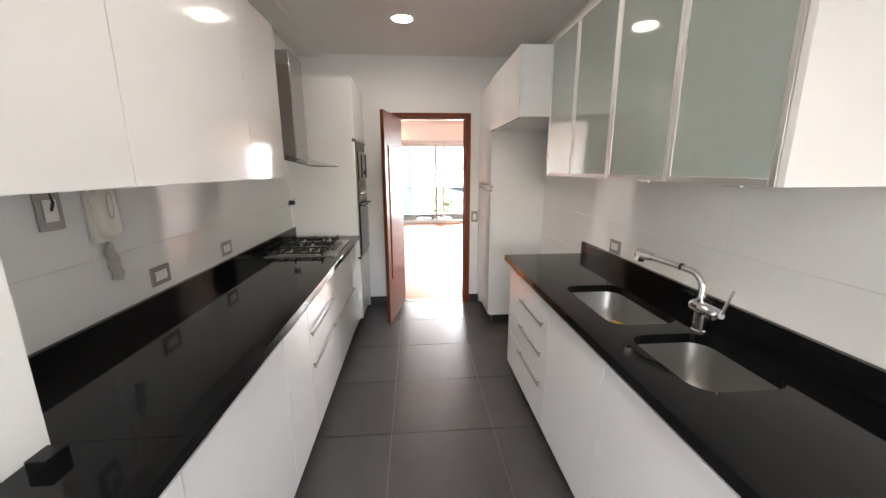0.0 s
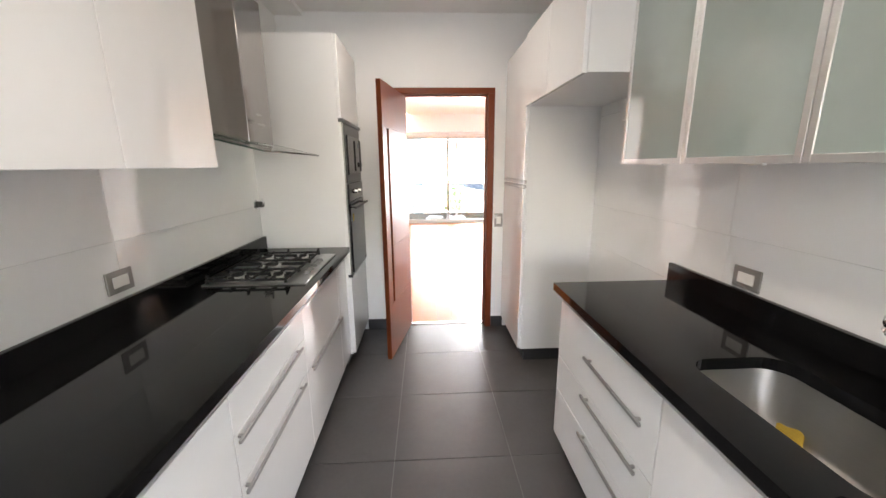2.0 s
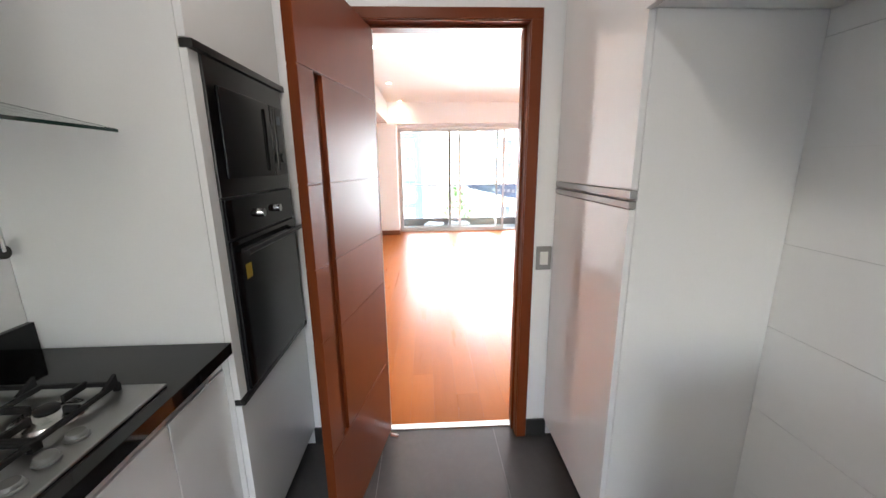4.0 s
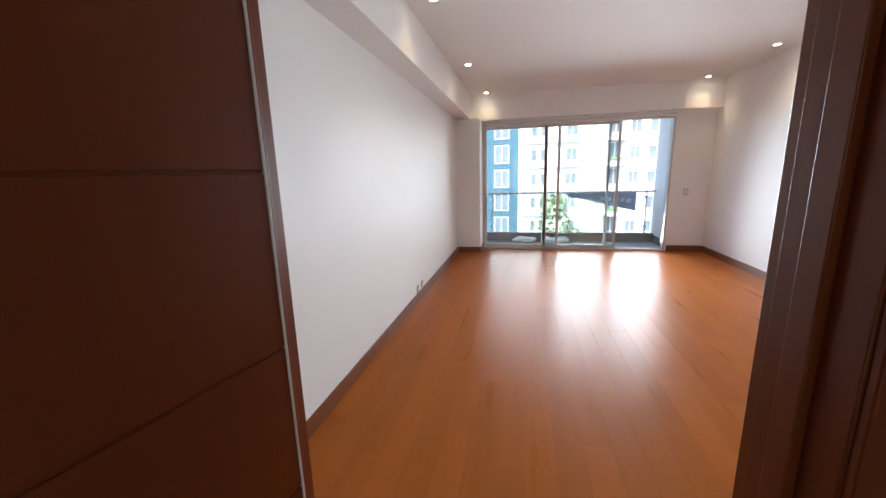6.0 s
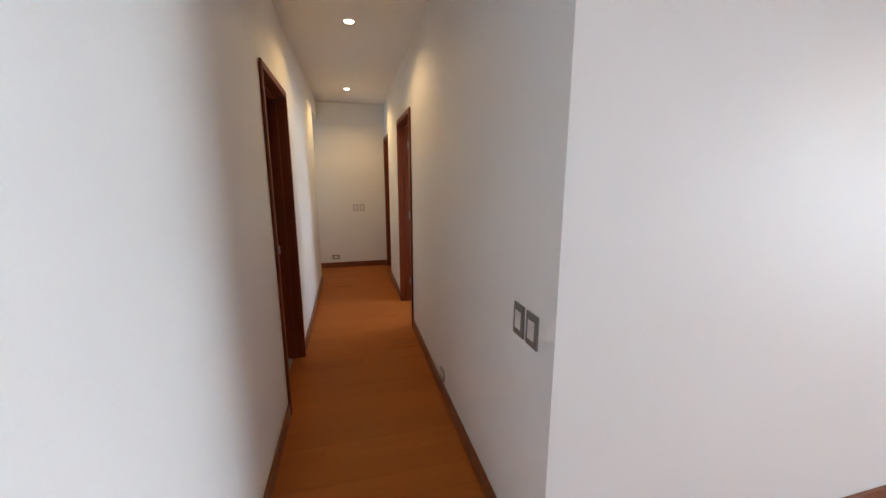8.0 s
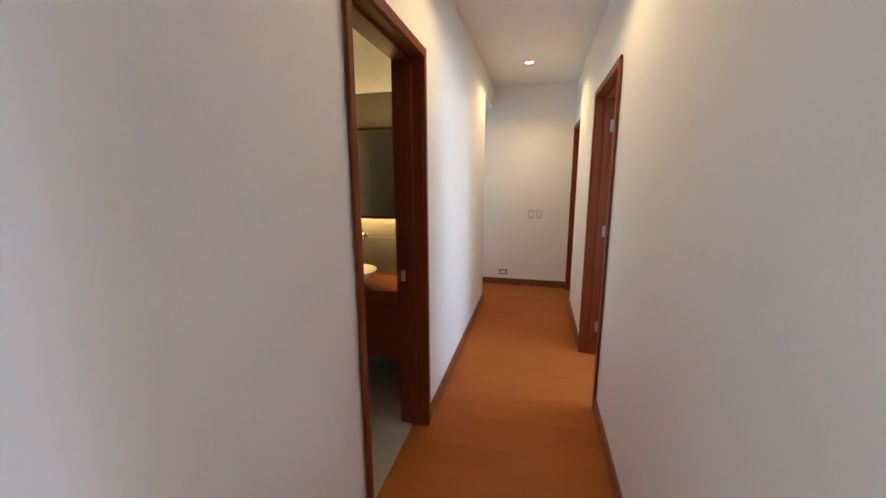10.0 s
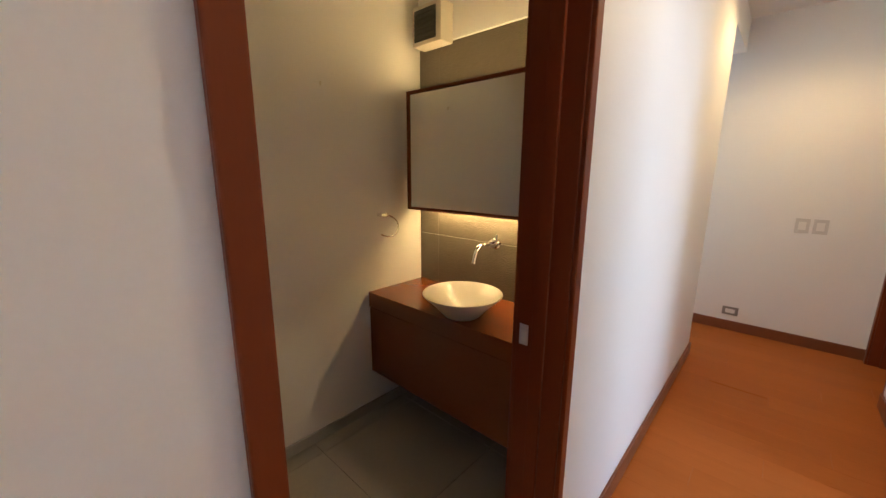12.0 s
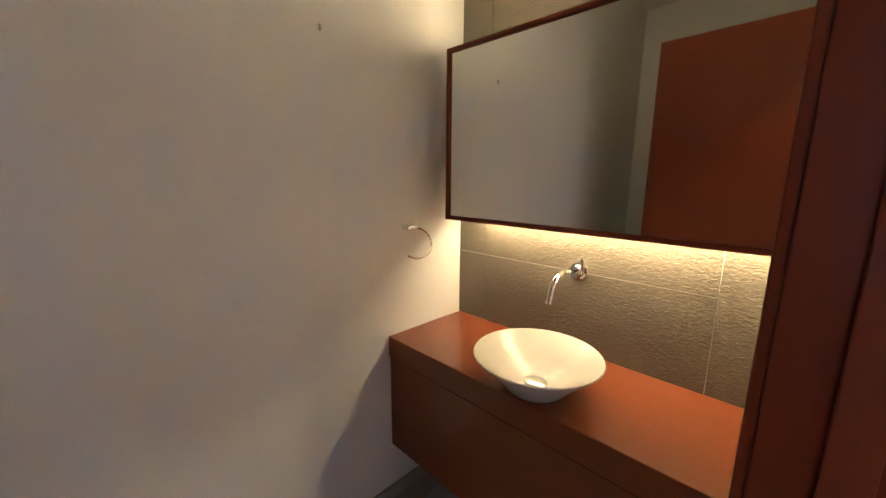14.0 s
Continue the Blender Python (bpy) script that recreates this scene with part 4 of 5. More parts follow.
# ---- fridge niche and larder ----
oc = thing("over_fridge_cabinet", (1.63, 3.99, 1.87), "white gloss cabinet bridging the empty fridge niche", "cabinet")
part("body", box(bm_new(), 1.392, KR - 0.008, 3.522, 4.446, 1.870, 2.305), "carcass", oc)
part("door", box(bm_new(), 1.370, 1.391, 3.524, 3.984, 1.866, 2.305, 0.0015), "gloss", oc, "white high-gloss door")
part("door", box(bm_new(), 1.370, 1.391, 3.987, 4.446, 1.866, 2.305, 0.0015), "gloss", oc, "white high-gloss door")
ld = thing("larder", (1.64, 4.78, 0), "tall white gloss larder with a metal grip band", "cabinet")
part("body", box(bm_new(), 1.408, KR - 0.008, 4.450, 5.098, 0.10, 2.305), "carcass", ld)
part("plinth", box(bm_new(), 1.44, KR - 0.010, 4.462, 5.096, 0, 0.099), "kick", ld, "black recessed plinth")
part("upper_door", box(bm_new(), 1.386, 1.407, 4.452, 5.096, 1.385, 2.305, 0.0015), "gloss", ld, "white high-gloss upper door")
part("lower_door", box(bm_new(), 1.386, 1.407, 4.452, 5.096, 0.11, 1.325, 0.0015), "gloss", ld, "white high-gloss lower door")
part("grip_band", box(bm_new(), 1.384, 1.407, 4.452, 5.096, 1.359, 1.382, 0.001), "handle", ld, "brushed metal grip band")
part("grip_band", box(bm_new(), 1.384, 1.407, 4.452, 5.096, 1.328, 1.349, 0.001), "handle", ld, "brushed metal grip band")
ib = thing("wall_box", (1.88, 4.04, 1.73), "white plastic box on the wall of the fridge niche", "junction box")
part("body", box(bm_new(), KR - 0.045, KR - 0.007, 3.975, 4.10, 1.735, 1.825, 0.004), "white_plastic", ib)
part("back_plate", box(bm_new(), KR - 0.0065, KR - 0.0045, 3.962, 4.095, 1.725, 1.82), "plate_pale", ib, "pale grey back plate")


# ---- switches and sockets ----
def plate(name, label, category, m, w=0.082, h=0.118, keys=1, group="", mat="plate"):
    """A grey frame with white inserts; m puts it on a wall with its y pointing into the room."""
    p = thing(name, m.translation, label, category, group)
    fr = part("frame", box(bm_new(), -w / 2, w / 2, 0.0005, 0.008, -h / 2, h / 2, 0.002, m), mat, p)
    iw = w * 0.56 / keys if w < h else w * 0.62 / keys
    ih = h * 0.56 if w < h else h * 0.50
    for k in range(keys):
        cx = (k - (keys - 1) / 2) * iw
        part("key", box(bm_new(), cx - iw / 2 + 0.001, cx + iw / 2 - 0.001, 0.008, 0.0105, -ih / 2, ih / 2, 0.001, m), "plate_white", fr, "white rocker insert")
    return p


def on(x, y, z, face):
    """face: the way out of the wall, in degrees round z from +y."""
    return pose(x, y, z, 0, 0, face)


plate("socket", "grey framed socket above the granite upstand", "socket", on(KL + 0.0065, 3.225, 1.085, -90), 0.118, 0.082)
plate("socket", "grey framed socket above the granite upstand", "socket", on(KL + 0.0065, 2.65, 1.09, -90), 0.118, 0.082)
plate("socket", "grey framed socket on the tiles by the tap", "socket", on(KR - 0.0065, 3.136, 1.067, 90), 0.118, 0.082)
plate("switch", "grey framed light switch beside the kitchen door", "switch", on(1.345, KD0, 1.01, 180), 0.075, 0.118)
jk = plate("phone_socket", "grey framed wall socket with a black cable", "socket", on(KL + 0.0065, 2.225, 1.415, -90), 0.082, 0.12)
part("cable", tube(bm_new(), [(KL + 0.018, 2.225, 1.415), (KL + 0.03, 2.222, 1.44), (KL + 0.028, 2.216, 1.48), (KL + 0.012, 2.21, 1.492)], 0.004, 8), "rubber", jk, "short black cable", smooth=True)
plate("switch", "grey framed double switch on the corridor corner", "switch", on(-0.458, YN, 0.985, 180), 0.078, 0.118, 1, "corner switches")
plate("switch", "grey framed double switch on the corridor corner", "switch", on(-0.360, YN, 0.985, 180), 0.078, 0.118, 1, "corner switches")
plate("socket", "grey framed socket low on the corridor wall", "socket", on(-1.583, YN, 0.150, 180), 0.095, 0.075)
plate("switch", "pale grey framed switch on the corridor end wall", "switch", on(XE, 5.775, 0.995, -90), 0.085, 0.115, 1, "end wall switches", "plate_pale")
plate("switch", "pale grey framed switch on the corridor end wall", "switch", on(XE, 5.880, 0.995, -90), 0.085, 0.115, 1, "end wall switches", "plate_pale")
plate("socket", "grey framed socket low on the corridor end wall", "socket", on(XE, 5.42, 0.18, -90), 0.115, 0.075)
plate("socket", "grey framed socket low on the living room wall", "socket", on(LX0, 8.50, 0.145, -90), 0.075, 0.08, 1, "living room sockets")
plate("socket", "grey framed socket low on the living room wall", "socket", on(LX0, 8.68, 0.150, -90), 0.075, 0.08, 1, "living room sockets")
plate("switch", "white framed switch beside the balcony window", "switch", on(3.53, LY1, 1.0, 180), 0.075, 0.115, mat="plate_pale")

# gas valve on the tiles
gv = thing("gas_valve", (KL + 0.03, 4.40, 1.24), "small chrome gas valve on the tiled wall", "valve")
part("body", cyl(bm_new(), (KL + 0.0065, 4.40, 1.245), (KL + 0.055, 4.40, 1.245), 0.022, 0.019, 18), "oven_steel", gv, smooth=True)
part("rose", lathe(bm_new(), [(0, 0.0), (0.032, 0.0), (0.028, 0.006), (0, 0.007)], (0, 0, 0), 20), "chrome", gv, smooth=True).data.transform(Matrix.Translation((KL + 0.0065, 4.40, 1.245)) @ Matrix.Rotation(radians(90), 4, "Y"))
part("lever", box(bm_new(), KL + 0.045, KL + 0.057, 4.394, 4.406, 1.245, 1.285, 0.003), "chrome", gv)

# intercom handset
ph = thing("intercom_phone", (KL + 0.03, 2.39, 1.15), "cream wall intercom handset with a coiled cord", "intercom")
part("cradle", box(bm_new(), KL + 0.0065, KL + 0.028, 2.345, 2.435, 1.285, 1.487, 0.010), "cream", ph, smooth=True)
bm = bm_new()
prev = None
for dx, w in ((0.0285, 0.0), (0.044, 0.0), (0.054, 0.005), (0.059, 0.014)):
    ring = [bm.verts.new((KL + dx, p + 0.012 * (q - 1.39) / 0.1 * (-1 if q < 1.39 else 0), q)) for p, q in rounded(2.352 + w, 2.430 - w, 1.300 + w, 1.4875 - w, 0.034 - w)]
    if prev:
        for k in range(len(ring)):
            n = (k + 1) % len(ring)
            bm.faces.new((prev[k], prev[n], ring[n], ring[k]))
    else:
        bm.faces.new(ring)
    prev = ring
bm.faces.new(prev)
hs = part("handset", bm, "cream", ph, smooth=True)
ring = [(KL + 0.0585, 2.391 + 0.012 * math.cos(radians(a)), 1.415 + 0.045 * math.sin(radians(a))) for a in range(0, 360, 15)]
part("grip_rim", tube(bm_new(), ring, 0.003, 8, True), "cord", hs, smooth=True)
part("grip_hollow", lathe(bm_new(), [(0.0125, 0), (0.011, 0.002), (0, 0.003)], (0, 0, 0), 24), "cream", hs, smooth=True).data.transform(Matrix.Translation((KL + 0.0588, 2.391, 1.415)) @ Matrix.Rotation(radians(90), 4, "Y") @ Matrix.Diagonal((3.3, 0.85, 1, 1)))
pts = []
for k in range(265):
    u = k / 264
    a = u * 2 * math.pi * 22
    wide = 0.006 + 0.011 * min(1, u * 3)
    pts.append((KL + 0.025 + wide * math.cos(a), 2.394 + 0.020 * u + 0.004 * math.sin(u * 17) + wide * math.sin(a), 1.285 - 0.140 * u))
part("cord", tube(bm_new(), pts, 0.0026, 6), "cord", ph, "coiled cream cord", smooth=True)


# ---- lamps ----
def downlight(name, x, y, z, r, glowmat, label, group):
    d = thing(name, (x, y, z), label, "ceiling light", group)
    part("ring", lathe(bm_new(), [(r, 0.0), (r * 1.22, 0.0), (r * 1.20, -0.006), (r * 1.02, -0.010), (r, -0.004)], (x, y, z), 32), "white_plastic", d, smooth=True)
    part("diffuser", lathe(bm_new(), [(r, -0.003), (r * 0.5, -0.004), (0, -0.004)], (x, y, z), 32), glowmat, d, "glowing lamp face", smooth=True)


for lx, ly in K_LAMPS:
    downlight("downlight", lx, ly, KC, 0.075, "lamp_glow", "round white recessed LED ceiling lamp, lit", "kitchen ceiling lamps")
for lx, ly in CORRIDOR_SPOTS:
    downlight("spotlight", lx, ly, CC, 0.035, "spot_glow", "small round recessed corridor spotlight, lit warm", "corridor spots")
for lx, ly in LIVING_SPOTS:
    downlight("spotlight", lx, ly, LC, 0.035, "spot_glow", "small round recessed living room spotlight, lit", "living room spots")


# ---- powder room ----
vn = thing("vanity", (-2.86, 4.53, 0.255), "wall-hung mahogany vanity with a thick wooden top", "vanity")
part("body", box(bm_new(), BW + 0.004, -2.672, BY + 0.003, BS0 - 0.003, 0.255, 0.645, 0.002), "wood_flat", vn)
part("top", box(bm_new(), BW + 0.004, -2.650, BY + 0.002, BS0 - 0.002, 0.650, 0.738, 0.003), "wood_flat", vn)
part("drawer", box(bm_new(), -2.671, -2.655, BY + 0.004, BS0 - 0.004, 0.258, 0.645, 0.0015), "wood_flat", vn)
bs = thing("wash_basin", (-2.74, 4.60, 0.738), "white round ceramic bowl basin on the vanity", "basin")
part("bowl", lathe(bm_new(), [(0, 0.012), (0.024, 0.014), (0.055, 0.022), (0.108, 0.055), (0.170, 0.100), (0.184, 0.109), (0.186, 0.106), (0.176, 0.094), (0.125, 0.048), (0.09, 0.008), (0.08, 0.0), (0, 0.0)], (-2.745, 4.59, 0.7385), 56), "ceramic", bs, smooth=True)
part("drain", lathe(bm_new(), [(0.034, 0.0), (0.034, 0.004), (0.030, 0.007), (0.012, 0.009), (0, 0.009)], (-2.745, 4.59, 0.7525), 28), "steel", bs, "round satin steel drain cover", smooth=True)
wtap = thing("wall_tap", (BW + 0.02, 4.545, 1.035), "chrome wall-mounted basin tap with a small lever", "tap")
part("rose", lathe(bm_new(), [(0, 0), (0.030, 0), (0.030, 0.008), (0.022, 0.011), (0.021, 0.040), (0, 0.042)], (0, 0, 0), 28), "chrome", wtap, smooth=True).data.transform(Matrix.Translation((BW + 0.008, 4.555, 1.035)) @ Matrix.Rotation(radians(90), 4, "Y"))
sp = [(BW + 0.03, 4.547, 1.034), (BW + 0.10, 4.540, 1.036)]
for k in range(9):
    a = radians(80 * k / 8)
    sp.append((BW + 0.10 + 0.07 * math.sin(a), 4.538, 1.036 - 0.07 * (1 - math.cos(a))))
sp.append((BW + 0.176, 4.537, 0.950))
part("spout", tube(bm_new(), sp, 0.011, 14), "chrome", wtap, smooth=True)
part("lever", box(bm_new(), BW + 0.030, BW + 0.042, 4.570, 4.582, 1.030, 1.085, 0.003), "chrome", wtap, "thin upright chrome lever", smooth=True)

# mirror box with hidden strips
mi = thing("mirror", (-2.9, 4.59, 1.2), "wide mirror box in a mahogany frame, warmly lit from behind", "mirror")
MX, MY0, MY1, MZ0, MZ1 = -2.855, 4.098, BS0 - 0.004, 1.193, 1.803
part("backing", box(bm_new(), MX - 0.115, MX - 0.016, MY0 + 0.01, MY1, MZ0 + 0.012, MZ1 - 0.012), "wood_dark", mi)
part("pane", box(bm_new(), MX - 0.015, MX - 0.008, MY0 + 0.014, MY1 - 0.014, MZ0 + 0.014, MZ1 - 0.014), "mirror", mi, "silver mirror pane")
for nm, p, q, r, s in (("stile", MY0, MY0 + 0.015, MZ0, MZ1), ("stile", MY1 - 0.015, MY1, MZ0, MZ1), ("rail", MY0 + 0.0155, MY1 - 0.0155, MZ0, MZ0 + 0.015), ("rail", MY0 + 0.0155, MY1 - 0.0155, MZ1 - 0.015, MZ1)):
    part(nm, box(bm_new(), MX - 0.115, MX, p, q, r, s, 0.0015), "wood_dark", mi)
part("mount", box(bm_new(), BW + 0.012, MX - 0.116, MY0 + 0.08, MY1 - 0.02, MZ0 + 0.06, MZ1 - 0.06), "kick", mi)
part("light_strip", box(bm_new(), BW + 0.060, BW + 0.070, MY0 + 0.05, MY1 - 0.03, MZ0 + 0.050, MZ0 + 0.057), "strip_glow", mi, "warm light strip under the mirror box")
part("light_strip", box(bm_new(), BW + 0.060, BW + 0.070, MY0 + 0.05, MY1 - 0.03, MZ1 - 0.057, MZ1 - 0.050), "strip_glow", mi, "warm light strip over the mirror box")

# towel ring
tr = thing("towel_ring", (-2.77, BY + 0.02, 1.05), "thin chrome towel ring on the cream wall", "towel ring")
part("mount", box(bm_new(), -2.768, -2.723, BY + 0.001, BY + 0.045, 1.153, 1.172, 0.004), "chrome", tr, smooth=True)
part("ring", tube(bm_new(), [(-2.746 - 0.078 * math.sin(radians(a)), BY + 0.040 + 0.02 * (1 - math.cos(radians(a))), 1.106 + 0.056 * math.cos(radians(a))) for a in range(0, 232, 8)], 0.004, 8), "chrome", tr, smooth=True)
solo("wall_hook", box(bm_new(), -2.427, -2.421, BY + 0.0005, BY + 0.009, 1.778, 1.797, 0.002), "cream", "tiny cream hook in the cream wall", "hook")

# extractor fan
fx = thing("extractor_fan", (BW + 0.05, 4.20, 2.03), "cream extractor fan with dark louvres on the wall", "extractor fan")
part("body", box(bm_new(), BW + 0.0225, BW + 0.115, 4.045, 4.250, 2.045, 2.235, 0.004), "cream", fx)
part("opening", box(bm_new(), BW + 0.1152, BW + 0.118, 4.062, 4.215, 2.065, 2.215), "kick", fx, "dark fan opening")
for k in range(6):
    part("louvre", box(bm_new(), BW + 0.118, BW + 0.123, 4.063, 4.214, 2.076 + 0.023 * k, 2.084 + 0.023 * k, 0.001), "kick", fx)

# relief tiles behind the mirror
rt = thing("tiles_powder", (BW, 4.5, 0.7), "bronze-grey relief tiles behind the vanity and mirror", "tiled wall", kind="structure")
part("grout", box(bm_new(), BW + 0.0005, BW + 0.006, BY + 0.001, BS0 - 0.001, 0.30, 2.068), "grout_light", rt)
part("ledge", box(bm_new(), BW + 0.0005, BW + 0.022, BY + 0.001, BS0 - 0.001, 2.069, CC - 0.001, 0.002), "wall", rt, "cream plastered wall standing proud above the tiles")
ycut = [BY + 0.001, 4.142, 4.953, BS0 - 0.001]
zcut = [0.30, 0.63, 1.03, 1.43, 1.83, 2.068]
for y0, y1 in zip(ycut, ycut[1:]):
    for z0, z1 in zip(zcut, zcut[1:]):
        part("tile", box(bm_new(), BW + 0.006, BW + 0.0095, y0 + 0.001, y1 - 0.001, z0 + 0.001, z1 - 0.001), "relief", rt)


# ---- balcony window ----
WY = LY1 + 0.035
wf = thing("window_1", (1.77, WY, 0), "wide sliding balcony window in grey aluminium, one side open", "window", kind="structure")
part("sill_track", box(bm_new(), WX0, WX1, WY - 0.03, WY + 0.09, 0.0, 0.03, 0.003), "win_alu", wf, "grey aluminium floor track")
part("head_track", box(bm_new(), WX0, WX1, WY - 0.03, WY + 0.09, WH - 0.035, WH, 0.003), "win_alu", wf, "grey aluminium head track")
part("side_frame", box(bm_new(), WX0, WX0 + 0.035, WY - 0.03, WY + 0.09, 0.03, WH - 0.035, 0.003), "win_alu", wf)
part("side_frame", box(bm_new(), WX1 - 0.035, WX1, WY - 0.03, WY + 0.09, 0.03, WH - 0.035, 0.003), "win_alu", wf)
for x0, x1, y in ((WX0 + 0.03, 1.31, WY + 0.05), (1.28, 2.36, WY + 0.05), (1.49, 2.50, WY)):
    sh = part("sash", box(bm_new(), x0, x0 + 0.045, y - 0.016, y + 0.016, 0.032, WH - 0.037, 0.002), "win_alu", wf, "grey aluminium sliding sash")
    part("stile", box(bm_new(), x1 - 0.045, x1, y - 0.016, y + 0.016, 0.032, WH - 0.037, 0.002), "win_alu", sh)
    part("rail", box(bm_new(), x0 + 0.0452, x1 - 0.0452, y - 0.016, y + 0.016, 0.032, 0.085, 0.002), "win_alu", sh)
    part("rail", box(bm_new(), x0 + 0.0452, x1 - 0.0452, y - 0.016, y + 0.016, WH - 0.08, WH - 0.037, 0.002), "win_alu", sh)
    p = part("pane", box(bm_new(), x0 + 0.046, x1 - 0.046, y - 0.003, y + 0.003, 0.086, WH - 0.081), "glass", sh)
    p.visible_shadow = False
bl = thing("roller_blind", (1.77, WY - 0.05, WH), "rolled-up white blind above the balcony window", "blind")
part("roll", cyl(bm_new(), (WX0 + 0.02, LY1 - 0.03, WH - 0.002), (WX1 - 0.02, LY1 - 0.03, WH - 0.002), 0.026, seg=18), "white_cloth", bl, smooth=True)
part("hem_bar", box(bm_new(), WX0 + 0.03, WX1 - 0.03, LY1 - 0.036, LY1 - 0.028, WH - 0.05, WH - 0.036, 0.002), "alu", bl)
part("bracket", box(bm_new(), 2.38, 2.40, LY1 - 0.055, LY1 - 0.002, WH - 0.03, WH + 0.03, 0.002), "alu", bl)
for x in (WX0 + 0.008, WX1 - 0.008):
    part("bracket", box(bm_new(), x - 0.012, x + 0.012, LY1 - 0.055, LY1 - 0.001, WH - 0.03, WH + 0.03, 0.002), "alu", bl)

# ---- balcony ----
BYO = 12.53
structure("balcony_slab", box(bm_new(), -0.4, 3.60, LY1 + 0.2, BYO + 0.12, -0.25, -0.03), "grout_light", "concrete balcony slab", "balcony")
structure("balcony_side_wall", box(bm_new(), 3.40, 3.60, LY1 + 0.2, BYO + 0.12, -0.03, 2.9), "facade", "white rendered balcony side wall", "wall")
structure("balcony_side_wall_far", box(bm_new(), -0.6, -0.4, LY1 + 0.2, BYO + 0.12, -0.25, 2.9), "facade", "white rendered balcony side wall", "wall")
structure("balcony_soffit", box(bm_new(), -0.6, 3.60, LY1 + 0.2, BYO + 0.12, 2.75, 2.95), "facade", "white underside of the balcony above", "ceiling")
structure("balcony_kerb", box(bm_new(), -0.4, 3.40, BYO - 0.08, BYO + 0.06, -0.03, 0.15, 0.006), "curb", "low brown-grey balcony kerb", "kerb")
structure("balcony_skirting", box(bm_new(), 3.385, 3.3995, LY1 + 0.2, BYO - 0.08, -0.018, 0.12), "curb", "brown-grey balcony skirting", "skirting")
rl = thing("balcony_railing", (1.5, BYO, 0.15), "glass balcony railing with steel posts and handrail", "railing")
part("handrail", cyl(bm_new(), (-0.4, BYO, 0.965), (3.40, BYO, 0.965), 0.020, seg=16), "steel", rl, smooth=True)
for x in (0.28, 1.76, 3.24):
    p = part("post", box(bm_new(), x - 0.012, x + 0.012, BYO - 0.035, BYO - 0.012, 0.15, 0.95, 0.002), "steel", rl, "flat steel post")
    for z in (0.28, 0.86):
        part("clamp", box(bm_new(), x - 0.04, x + 0.04, BYO - 0.012, BYO + 0.012, z - 0.02, z + 0.02, 0.003), "steel", p)
for x0, x1 in ((-0.36, 0.26), (0.30, 1.74), (1.78, 3.22), (3.26, 3.38)):
    g = part("pane", box(bm_new(), x0, x1, BYO - 0.005, BYO + 0.005, 0.19, 0.95), "glass", rl, "clear glass panel")
    g.visible_shadow = False
bn = thing("banner", (2.3, BYO + 0.05, 0.55), "blue-grey cloth banner with faint white lettering on the railing", "banner")
bm = bm_new()
NX, NZ = 24, 5
grid = [[bm.verts.new((1.80 + 1.28 * i / NX, BYO + 0.045 + 0.012 * math.sin(i * 0.9), 0.95 - (0.07 + 0.30 * i / NX) * j / NZ)) for j in range(NZ + 1)] for i in range(NX + 1)]
for i in range(NX):
    for j in range(NZ):
        bm.faces.new((grid[i][j], grid[i + 1][j], grid[i + 1][j + 1], grid[i][j + 1]))
bmesh.ops.solidify(bm, geom=bm.faces[:], thickness=0.004)
part("cloth", bm, "banner", bn, smooth=True)
for k in range(5):
    x = 2.42 + 0.12 * k
    part("lettering", box(bm_new(), x, x + 0.08, BYO + 0.025, BYO + 0.029, 0.80 - 0.012 * k, 0.86 - 0.008 * k), "white_cloth", bn)
for x, y, w, seed in ((0.95, 12.28, 0.36, 1), (1.55, 12.24, 0.40, 2)):
    bm = bm_new()
    bmesh.ops.create_icosphere(bm, subdivisions=3, radius=0.5, matrix=Matrix.Translation((x, y, 0.04)) @ Matrix.Diagonal((w * 1.4, 0.22, 0.14, 1)))
    for v in bm.verts:
        v.co.z = max(-0.024, v.co.z + 0.05 * noise.noise(v.co * 9 + Vector((seed, 0, 0))))
    solo("plastic_bag", bm, "white_cloth", "crumpled white plastic bag on the balcony floor", "bag", "bags on the balcony", smooth=True)
bt = thing("floor_balcony", (1.5, 12.3, -0.03), "pale balcony floor tiles", "floor", kind="structure")
tile_me = mesh_of("tile", box(bm_new(), 0.001, 0.474, 0.001, 0.36, 0, 0.012), "balcony")
for i in range(8):
    for j in range(2):
        ob = new("tile", tile_me)
        ob.parent = bt
        ob.matrix_parent_inverse = bt.matrix_basis.inverted()
        ob.location = (-0.4 + 0.475 * i, LY1 + 0.2 + 0.361 * j, -0.03)

# ---- loose cable by the living room wall ----
solo("floor_cable", tube(bm_new(), [(3.86, 9.30, 0.16), (3.845, 9.29, 0.03), (3.78, 9.27, 0.005), (3.66, 9.33, 0.005), (3.60, 9.30, 0.005), (3.64, 9.22, 0.005), (3.74, 9.20, 0.005)], 0.004, 8), "rubber", "thin dark cable lying loose on the wooden floor", "cable", smooth=True)

# ---- street and facades ----
structure("ground", box(bm_new(), -600, 600, -600, 900, -13.2, -13.0), "ground", "grey asphalt street far below", "ground")


